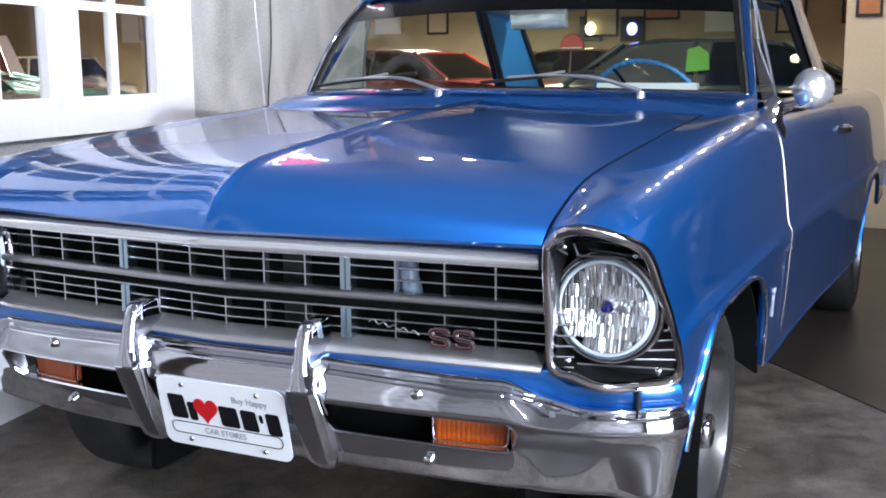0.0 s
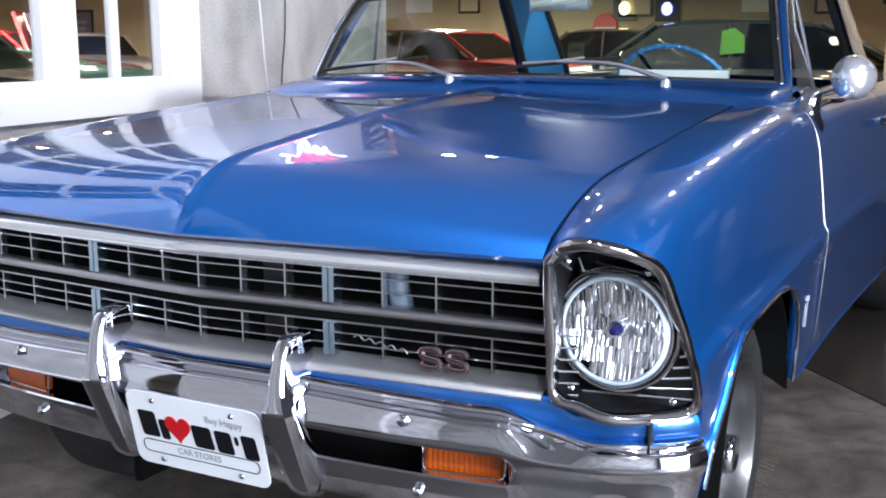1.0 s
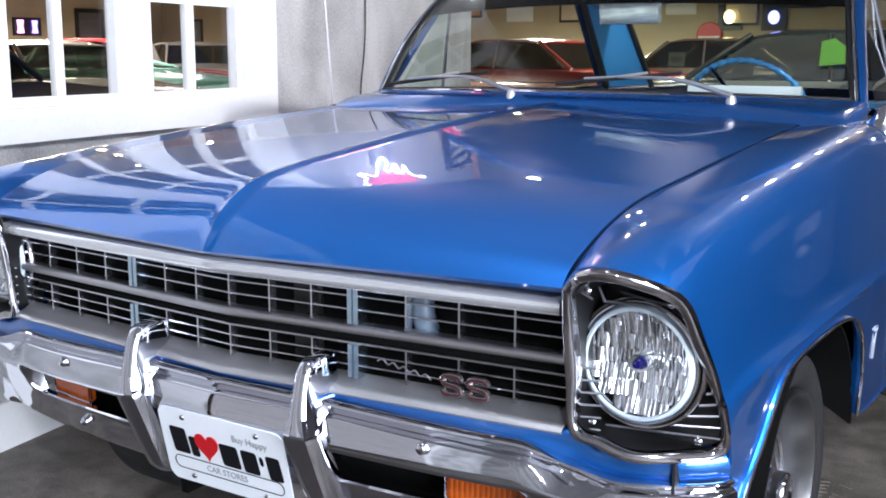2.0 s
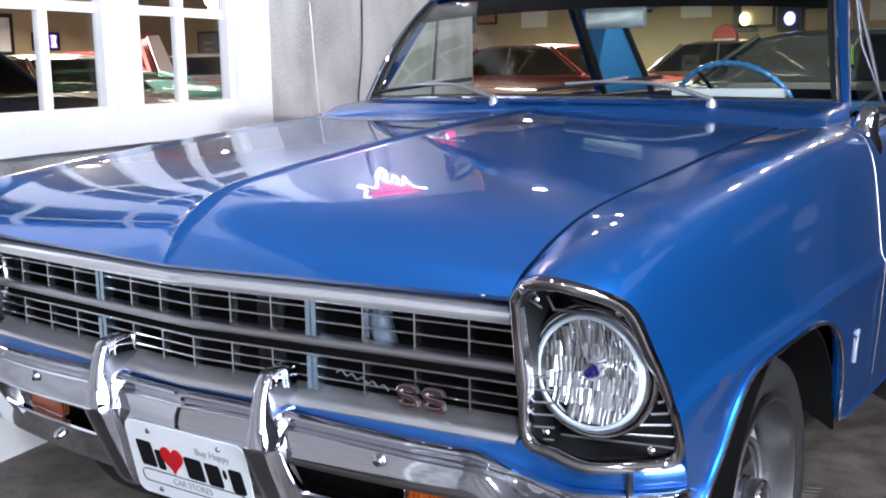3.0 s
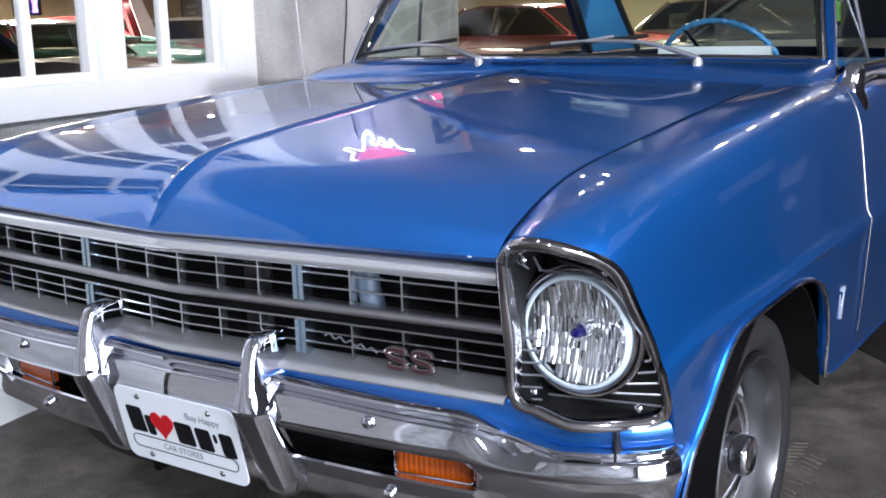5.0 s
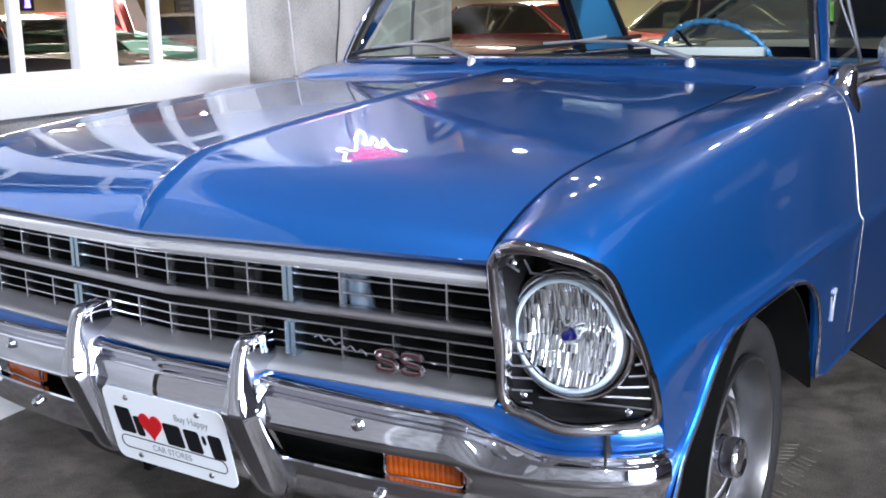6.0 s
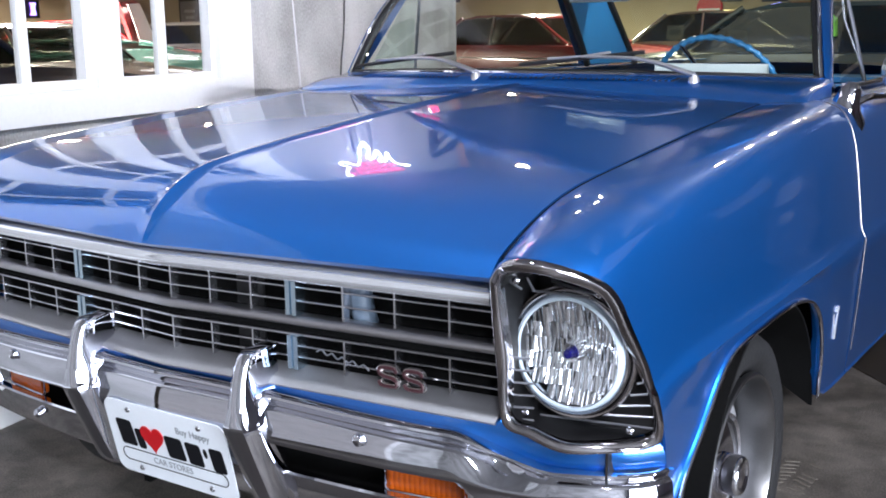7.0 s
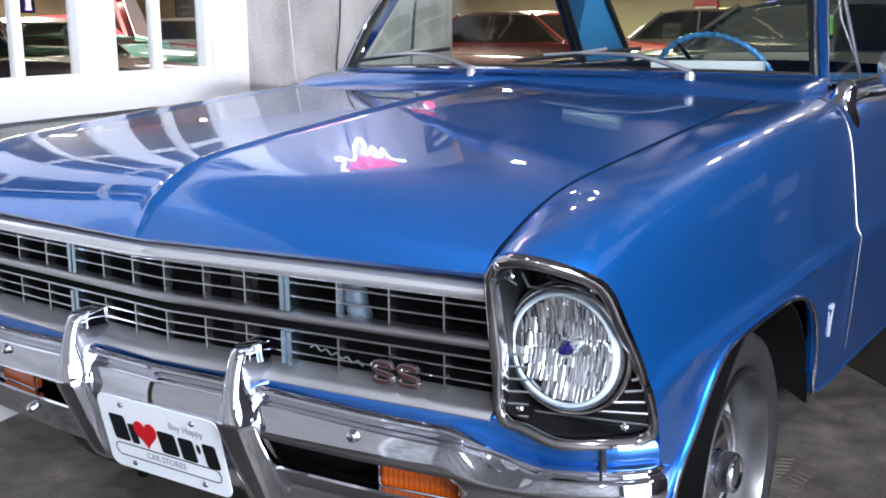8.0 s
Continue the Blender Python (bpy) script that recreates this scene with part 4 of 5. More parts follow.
# ---- headlights
def headlight(side):
    def fl(p):
        return Vector((side * p[0] + (0.020 if side < 0 else 0.0), p[1], p[2]))
    out = FRONT[0:1] + FRONT[1:] + [(0.872, 0.132, 0.600), (0.860, 0.128, 0.575), (0.81, 0.093, 0.567), (0.752, 0.066, 0.565), (0.700, 0.058, 0.580), (0.660, 0.054, 0.596), (0.656, 0.044, 0.68), (0.656, 0.030, 0.77)]
    cx, cz = 0.757, 0.712
    loop = []
    for p in out:
        v = Vector(p)
        d = Vector((cx - v.x, 0, cz - v.z)).normalized()
        loop.append(v + d * 0.006 + Vector((0, -0.006, 0)))
    ringp = spline(loop + [loop[0]], 96)[:-1]
    prof = [(-0.006, 0.006), (-0.0045, -0.003), (-0.0025, -0.0055), (0.0, -0.006), (0.0085, -0.004), (0.0105, -0.002), (0.012, 0.004), (0.0125, 0.018)]
    rows = []
    for p in ringp:
        d = Vector((cx - p.x, 0, cz - p.z)).normalized()
        rows.append([fl(p + d * o + Vector((0, yy, 0))) for o, yy in prof])
    bez = part("headlight_bezel", sheet(rows + [rows[0]]), BEZEL, car, "chrome headlight surround with black ribbed inset")
    # black inset dish
    dish = []
    for inset, f in ((0.09, 0.0), (0.095, 0.4), (0.10, 0.9), (0.12, 1.0), (0.3, 1.0), (0.6, 1.0), (0.95, 1.0)):
        dish.append([fl(Vector((p.x + (cx - p.x) * inset, p.y + 0.008 + (0.122 - p.y) * f, p.z + (cz - p.z) * inset))) for p in ringp])
    part("bezel_inset", sheet([r + [r[0]] for r in dish]), BLACK, bez)
    # ribs across the sloping wall of the inset
    for k in range(13):
        z = 0.600 + 0.0185 * k
        xo = lerp([(0.57, 0.850), (0.60, 0.860), (0.65, 0.857), (0.70, 0.849), (0.76, 0.837), (0.80, 0.822), (0.84, 0.790)], z)
        yo = lerp([(0.57, 0.140), (0.60, 0.136), (0.65, 0.122), (0.70, 0.103), (0.755, 0.078), (0.82, 0.044), (0.85, 0.0)], z)
        inner = 0.755 + math.sqrt(max(0.0, 0.096 ** 2 - (z - 0.709) ** 2)) - (0.06 if z > 0.80 or z < 0.615 else 0.0)
        if z < 0.83:
            part("bezel_rib", tube([fl((xo + (inner - xo) * q / 4, yo + (0.102 - yo) * q / 4 - 0.004, z)) for q in range(5)], 0.0019, 6), RIB, bez)
        if z < 0.70:
            part("bezel_rib", tube([fl((0.668 + 0.03 * q / 4, 0.062 + 0.01 * q / 4, z)) for q in range(5)], 0.0018, 6), RIB, bez)
    for pts in (((0.672, 0.034, 0.815), (0.692, 0.046, 0.800)), ((0.706, 0.050, 0.799), (0.788, 0.062, 0.797)), ((0.709, 0.050, 0.799), (0.709, 0.030, 0.822)), ((0.668, 0.040, 0.790), (0.672, 0.034, 0.815))):
        part("bezel_rib", tube([fl(p) for p in pts], 0.0018, 6), RIB, bez)
    for x, z, y in ((0.690, 0.615, 0.06), (0.838, 0.606, 0.092), (0.690, 0.815, 0.032), (0.806, 0.806, 0.052)):
        part("screw", lathe([(0.0, 0.004), (0.004, 0.003), (0.006, 0.0)], Matrix.Translation(fl((x, y, z))) @ pose(0, 0, 0, 90), 10), CHROME, bez)
    m = Matrix.Translation(fl((0.748, 0.095, 0.706))) @ pose(0, 0, 0, 90)
    part("lens_gap", lathe([(0.080, 0.006), (0.088, 0.006)], m, 48), BLACK, bez)
    part("retaining_ring", lathe([(0.0925, -0.02), (0.0925, 0.001), (0.0935, 0.005), (0.0965, 0.006), (0.0985, 0.003), (0.099, -0.003), (0.100, -0.018)], m, 64), RINGMETAL, bez, "dull metal ring round the lamp")
    hl = part("headlight", lathe([(0.0865, -0.010), (0.0865, 0.010), (0.088, 0.0145), (0.0905, 0.0135), (0.092, 0.004)], m, 64), CHROME, car, "round clear headlight with a chrome ring")
    part("bucket", lathe([(0.092, 0.003), (0.0955, -0.06)], m, 48), BLACK, hl)
    part("lens_rim", lathe([(0.0765, 0.016), (0.0785, 0.020), (0.0825, 0.0185), (0.0855, 0.012), (0.0862, -0.01)], m, 64), HALO, hl)
    rows = []
    for i in range(15):
        r = 0.0770 * (i / 14) + 0.0005
        rows.append([m @ Vector((r * math.cos(a), r * math.sin(a), 0.030 - 2.2 * r * r)) for a in [2 * math.pi * k / 64 for k in range(64)]])
    part("lens", sheet(rows, closed=True), LENS, hl).visible_shadow = False
    # faceted reflector with upright flutes
    rnd = random.Random(5)
    bm = bmesh.new()
    N = 26
    for i in range(N):
        for j in range(7):
            x0, x1 = -0.080 + 0.160 * i / N, -0.080 + 0.160 * (i + 1) / N
            z0, z1 = -0.080 + 0.160 * j / 7, -0.080 + 0.160 * (j + 1) / 7
            if math.hypot((x0 + x1) / 2, (z0 + z1) / 2) > 0.081:
                continue

            def depth(x, z):
                return -0.022 + 3.0 * (x * x + z * z)
            ta, tb = rnd.uniform(-0.0013, 0.0013), rnd.uniform(-0.0036, 0.0016)
            q = []
            for u in range(4):
                xx = x0 + (x1 - x0) * u / 3
                bul = 0.0010 * math.sin(math.pi * u / 3)
                q.append([bm.verts.new(m @ Vector((xx, zz, depth(xx, zz) + bul + ta * (u / 1.5 - 1) + tb * (1 if w else -1)))) for w, zz in ((0, z0), (1, z1))])
            for u in range(3):
                bm.faces.new((q[u][0], q[u + 1][0], q[u + 1][1], q[u][1]))
    part("reflector", bm, REFLECTOR, hl, "faceted mirror reflector")
    part("bulb", lathe([(0.0, 0.020), (0.006, 0.019), (0.0078, 0.014), (0.0078, -0.02)], m, 20), BULB, hl, "blue tipped bulb")
    part("bulb_shroud", lathe([(0.0097, 0.008), (0.0135, 0.009), (0.015, 0.0), (0.016, -0.03)], m, 20), REFLECTOR, hl)


for side in (1, -1):
    headlight(side)

# ---- bumper
BPATH = [(0.0, -0.012), (0.2, -0.004), (0.42, 0.008), (0.58, 0.026), (0.70, 0.052), (0.78, 0.080), (0.832, 0.108), (0.860, 0.136), (0.870, 0.160)]
# sections (out from the path, height): between the guards and slots, at the scooped notch, and at the wrapped end
MIDP = [(-0.050, 0.580), (-0.012, 0.586), (-0.004, 0.586), (0.002, 0.583), (0.003, 0.579), (-0.008, 0.567), (-0.008, 0.563), (-0.001, 0.560), (0.003, 0.556), (0.006, 0.508), (0.0065, 0.503),
        (0.005, 0.498), (-0.012, 0.494), (-0.035, 0.492), (-0.048, 0.436), (-0.034, 0.4355), (-0.031, 0.432), (-0.036, 0.420), (-0.064, 0.362), (-0.070, 0.354), (-0.085, 0.350)]
DIPP = [(-0.040, 0.550), (-0.014, 0.5525), (-0.006, 0.5525), (0.000, 0.551), (0.001, 0.5485), (-0.020, 0.538), (-0.026, 0.531), (-0.024, 0.522), (-0.014, 0.514), (0.004, 0.5010), (0.007, 0.497),
        (0.0065, 0.492), (0.003, 0.486), (-0.002, 0.477), (-0.009, 0.464), (-0.013, 0.454), (-0.017, 0.446), (-0.025, 0.430), (-0.050, 0.377), (-0.058, 0.362), (-0.072, 0.351)]
ENDP = [(-0.030, 0.531), (-0.016, 0.5335), (-0.008, 0.5335), (0.001, 0.5315), (0.0025, 0.5285), (-0.001, 0.5235), (0.000, 0.5215), (0.007, 0.5185), (0.0095, 0.515), (0.0115, 0.497), (0.012, 0.4935),
        (0.0105, 0.489), (0.0075, 0.484), (0.003, 0.476), (-0.004, 0.462), (-0.008, 0.452), (-0.012, 0.444), (-0.020, 0.428), (-0.046, 0.375), (-0.054, 0.360), (-0.068, 0.352)]
half = spline([(x, y, 0) for x, y in BPATH], 110)
path = [Vector((-p.x, p.y, 0)) for p in half[:0:-1]] + half


def ease(x, a, b):
    t = min(1.0, max(0.0, (x - a) / (b - a)))
    return t * t * (3 - 2 * t)


rows = []
for i, p in enumerate(path):
    a, b = path[max(0, i - 1)], path[min(len(path) - 1, i + 1)]
    d = (b - a).normalized()
    nrm = Vector((d.y, -d.x, 0))
    x = abs(p.x)
    row = []
    for k in range(len(MIDP)):
        s1 = ease(x, 0.590, 0.606) if 11 < k < 17 else ease(x, 0.580, 0.668)
        s2 = ease(x, 0.640, 0.740)
        o, z = [MIDP[k][q] * (1 - s1) * (1 - s2) + DIPP[k][q] * s1 * (1 - s2) + ENDP[k][q] * s2 for q in (0, 1)]
        if k < 9:
            z -= (0.003 + 0.009 * ease(x, 0.15, 0.60)) * (1 - s1) * (1 - s2)
        if o < 0:
            o *= 1 - 0.62 * ease(x, 0.76, 0.85)
        row.append(p + nrm * o + Vector((0, 0, z)))
    rows.append(row)


def slot_gap(i, j):
    x = abs(0.5 * (path[i].x + path[i + 1].x))
    return j == 13 and 0.235 < x < 0.590


bumper = part("front_bumper", thicken(sheet(rows, skip=slot_gap), 0.004), CHROME, car, "chrome bumper with slots, guards and amber lamps")
# near-black sheets: shade behind the slots and under the bumper, as colour
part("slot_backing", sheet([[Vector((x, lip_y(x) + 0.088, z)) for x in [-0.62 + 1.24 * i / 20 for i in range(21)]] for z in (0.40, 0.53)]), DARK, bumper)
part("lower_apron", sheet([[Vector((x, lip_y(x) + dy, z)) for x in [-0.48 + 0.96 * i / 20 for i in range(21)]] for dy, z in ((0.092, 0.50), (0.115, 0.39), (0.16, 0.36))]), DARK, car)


def bolt(x, z, y):
    part("bolt", lathe([(0.0, 0.008), (0.006, 0.0075), (0.010, 0.004), (0.011, -0.004)], Matrix.Translation((x, y, z)) @ pose(0, 0, 0, 90), 16), CHROME, bumper)


for s in (1, -1):
    bolt(s * 0.430, 0.538, 0.002)
    bolt(s * 0.432, 0.400, 0.048)
    # turn signal
    sm = pose(s * 0.502, 0.077, 0.457, 0, 0, s * 8)
    g = prism(rounded(0.138, 0.046, 0.008, 4), 0.010, sm)
    flutes = []
    for q in range(57):
        x = -0.064 + 0.128 * q / 56
        flutes.append([sm @ Vector((x, -0.0012 - 0.0030 * math.cos(math.pi * z / 0.050) - 0.0014 * abs(math.sin(math.pi * q / 4)), z)) for z in [-0.0215 + 0.043 * r / 6 for r in range(7)]])
    sheet(flutes, g)
    sig = part("turn_signal", g, AMBER, bumper, "amber turn signal lens")
    part("signal_frame", tube([pose(s * 0.502, 0.076, 0.457, 0, 0, s * 8) @ Vector((x, 0, z)) for x, z in rounded(0.142, 0.050, 0.010, 4) + rounded(0.142, 0.050, 0.010, 4)[:1]], 0.0022, 6), CHROME, sig)
    # guard: an upright tooth
    GU = [(0.650, 0.012, 0.008, 0.012), (0.648, -0.008, 0.010, 0.015), (0.640, -0.020, 0.011, 0.017), (0.620, -0.030, 0.0115, 0.019), (0.590, -0.038, 0.012, 0.023), (0.560, -0.044, 0.014, 0.030),
          (0.538, -0.0475, 0.018, 0.035), (0.527, -0.049, 0.022, 0.037), (0.518, -0.047, 0.024, 0.037), (0.500, -0.040, 0.024, 0.036), (0.450, -0.019, 0.023, 0.034), (0.400, 0.003, 0.022, 0.031),
          (0.365, 0.020, 0.020, 0.028), (0.352, 0.034, 0.017, 0.024)]
    gp = spline([(z, y, a) for z, y, a, b in GU], 56)
    gw = spline([(z, y, b) for z, y, a, b in GU], 56)
    rows = []
    gx = 0.008 + s * 0.203
    for p, q in zip(gp, gw):
        z, yf, a, b = p[0], p[1], p[2], q[2]
        sec = [(-b, 0.045), (-b, yf + 0.034), (-a - 0.003, yf + 0.010), (-a, yf + 0.003), (-a * 0.5, yf), (0, yf - 0.001), (a * 0.5, yf), (a, yf + 0.003), (a + 0.003, yf + 0.010), (b, yf + 0.034), (b, 0.045)]
        rows.append([Vector((gx + x, y, z)) for x, y in sec])
    rows.insert(0, [Vector((gx + (p.x - gx) * 0.2, 0.030 + (p.y - 0.030) * 0.3, 0.651)) for p in rows[0]])
    part("bumper_guard", sheet(rows), CHROME, bumper)

# ---- plate
PM = pose(0.012, -0.006, 0.4375, 12, 0, 0)
plate = part("license_plate", prism(rounded(0.303, 0.152, 0.020, 6), 0.002, PM), PLATE, car, "white dealer plate with black print and a red heart", smooth=False)
LETTERS = [(-0.107, 0.046, 0.052), (-0.072, 0.022, 0.040), (0.016, 0.050, 0.044), (0.064, 0.042, 0.044), (0.092, 0.009, 0.018), (0.120, 0.036, 0.046)]
for x, w, h in LETTERS:
    z = 0.011 + (h - 0.052) / 2 - 0.055 * (x + 0.107) * 0.5 + (0.022 if w < 0.01 else 0.0)
    part("print_bar", prism([(px - 0.10 * (pz - z), pz) for px, pz in rounded(w * 0.86, h, 0.005, 3, x, z)], 0.0015, PM @ pose(0, -0.0012, 0)), INK, plate, smooth=False)
heart = []
for k in range(40):
    a = 2 * math.pi * k / 40
    heart.append((-0.038 + 0.0019 * 16 * math.sin(a) ** 3 * 0.95, 0.012 + 0.0019 * (13 * math.cos(a) - 5 * math.cos(2 * a) - 2 * math.cos(3 * a) - math.cos(4 * a))))
part("heart", prism(heart, 0.0015, PM @ pose(0, -0.0020, 0)), REDINK, plate, smooth=False)
PT = PM @ pose(0, -0.0012, 0, 90)
lettering("slogan", "Buy Happy", 0.019, GREYINK, plate, PT @ Matrix.Translation((0.070, 0.043, 0)))
lettering("caption", "CAR STORES", 0.0175, GREYINK, plate, PT @ Matrix.Translation((0.0, -0.036, 0)))
part("caption_outline", tube([PM @ Vector((x, -0.0008, z)) for x, z in rounded(0.264, 0.026, 0.0125, 6, 0.002, -0.036) + rounded(0.264, 0.026, 0.0125, 6, 0.002, -0.036)[:1]], 0.0009, 6), INK, plate)
for x in (-0.089, 0.089):
    for z in (0.060, -0.0615):
        part("plate_bolt", lathe([(0.0, 0.003), (0.004, 0.0025), (0.006, 0.0)], PM @ Matrix.Translation((x, -0.0005, z)) @ pose(0, 0, 0, 90), 12), ALU, plate)


# ---------------------------------------------------------------- other things
DUST = material("pale_dust", (0.175, 0.155, 0.13), 0.9, 0.0, 0.3, 40, 0.3, 200)
rnd = random.Random(12)
bm = bmesh.new()
for x0, lean in ((0.690, 28), (0.750, -28)):
    for k in range(14):
        if rnd.random() < 0.3:
            continue
        w, d = rnd.uniform(0.014, 0.026), rnd.uniform(0.0030, 0.0050)
        box(-w, w, -d, d, -0.001, 0.0012, bm, pose(x0 + rnd.uniform(-0.004, 0.004), 1.22 + 0.026 * k, 0, 0, 0, lean + rnd.uniform(-6, 6)))
tagged(part("tyre_print", bm, DUST, smooth=False), "dusty tyre tread print on the concrete floor", "print", kind="stuff")

cable = part("wall_cable", tube(spline([(2.10, -0.012, 3.25), (2.108, -0.014, 2.4), (2.106, -0.012, 1.53), (2.09, -0.015, 1.2), (2.045, -0.012, 0.93), (2.03, -0.02, 0.5), (2.03, -0.012, 0.1)], 40), 0.0042, 6), SEAL, m=WALL)
tagged(cable, "black cable hanging down the grey wall", "cable")


def neon_tube(path, color, strength, parent, name, r=0.0042):
    mt = bpy.data.materials.get(name) or material(name, color, 0.4, 0.0, 0.0, emit=color, strength=strength)
    return part(name, tube(path, r, 8), mt, parent)


neon = thing("neon_sign", "neon sign with red lettering bars over a white outline", "sign", WALL @ Matrix.Translation((2.13, -0.03, 2.145)) @ Matrix.Diagonal((1.22, 1, 1.55, 1)))
part("transformer", box(-0.20, 0.04, -0.02, 0.028, -0.36, -0.28), BLACK, neon, smooth=False)
for x in (-0.16, 0.0):
    part("lead", tube(spline([(x, -0.01, -0.28), (x + 0.04, -0.02, -0.24), (x + 0.06, -0.015, -0.12)], 12), 0.008, 6), SEAL, neon)
OUTLINE = [(x, -z) for x, z in ((-0.31, -0.17), (-0.27, -0.08), (-0.22, -0.02), (-0.27, 0.03), (-0.24, 0.06), (-0.18, 0.02), (-0.14, -0.01), (-0.10, 0.04), (-0.07, 0.12), (-0.02, 0.15), (0.02, 0.11), (-0.02, 0.06), (0.03, 0.04), (0.08, 0.09),
           (0.11, 0.04), (0.07, 0.01), (0.13, -0.01), (0.17, 0.06), (0.19, 0.0), (0.23, -0.06), (0.31, -0.10))]
neon_tube(spline([(x, -0.02, z) for x, z in OUTLINE], 120), (0.85, 0.95, 1.0), 9, neon, "white_tube", 0.0078)
for x, z in (OUTLINE[0], OUTLINE[-1]):
    part("tube_end", lathe([(0.0, 0.022), (0.016, 0.014), (0.020, 0.0), (0.016, -0.014), (0.0, -0.022)], Matrix.Translation((x, -0.022, z)) @ pose(0, 0, 0, 90), 16), bpy.data.materials["white_tube"], neon)
rnd = random.Random(8)
for z, x0, x1, n in ((0.005, -0.13, 0.15, 4), (0.065, -0.19, 0.21, 6), (0.128, -0.26, 0.25, 8)):
    for k in range(n):
        x = x0 + (x1 - x0) * (k + 0.5) / n
        w = 0.36 * (x1 - x0) / n
        neon_tube(spline([(x - w, -0.02, z - 0.021), (x - w * rnd.uniform(0.3, 0.8), -0.02, z + 0.021), (x + w * rnd.uniform(-0.2, 0.3), -0.02, z + rnd.uniform(-0.018, 0.0)), (x + w, -0.02, z + rnd.uniform(0.004, 0.018))], 12), (1.0, 0.03, 0.16), 6.5, neon, "red_tube", 0.0035)
neon_tube([(-0.29, -0.02, 0.172), (0.26, -0.02, 0.162)], (1.0, 0.03, 0.16), 3.6, neon, "red_tube", 0.0036)
neon_tube(spline([(-0.10, -0.018, -0.02), (-0.085, -0.018, -0.10), (-0.02, -0.018, -0.135), (0.01, -0.018, -0.10)], 24), (0.1, 0.25, 1.0), 6, neon, "blue_tube")

small = thing("neon_sign", "small white and red neon tube piece", "sign", WALL @ Matrix.Translation((2.98, -0.03, 1.89)))
neon_tube(spline([(-0.10, -0.02, -0.03), (-0.05, -0.02, 0.04), (0.0, -0.02, 0.02), (-0.03, -0.02, -0.04)], 30), (0.85, 0.95, 1.0), 9, small, "white_tube")
for k in range(4):
    neon_tube([(-0.01 + 0.03 * k, -0.02, -0.06), (0.03 + 0.03 * k, -0.02, 0.05)], (1.0, 0.03, 0.16), 3.2, small, "red_tube")

poster = thing("framed_poster", "small dark framed poster on the grey wall", "poster", WALL @ Matrix.Translation((3.2, -0.02, 2.15)) @ Matrix.Scale(1.5, 4))
part("frame", box(-0.13, 0.13, 0.0, 0.018, -0.10, 0.10), BLACK, poster, smooth=False)
part("print", box(-0.11, 0.11, -0.002, 0.0, -0.08, 0.08), DARK, poster, smooth=False)
for k in range(3):
    part("print_bar", box(-0.08, 0.08, -0.004, -0.002, -0.05 + 0.04 * k, -0.03 + 0.04 * k), GREYINK, poster, smooth=False)


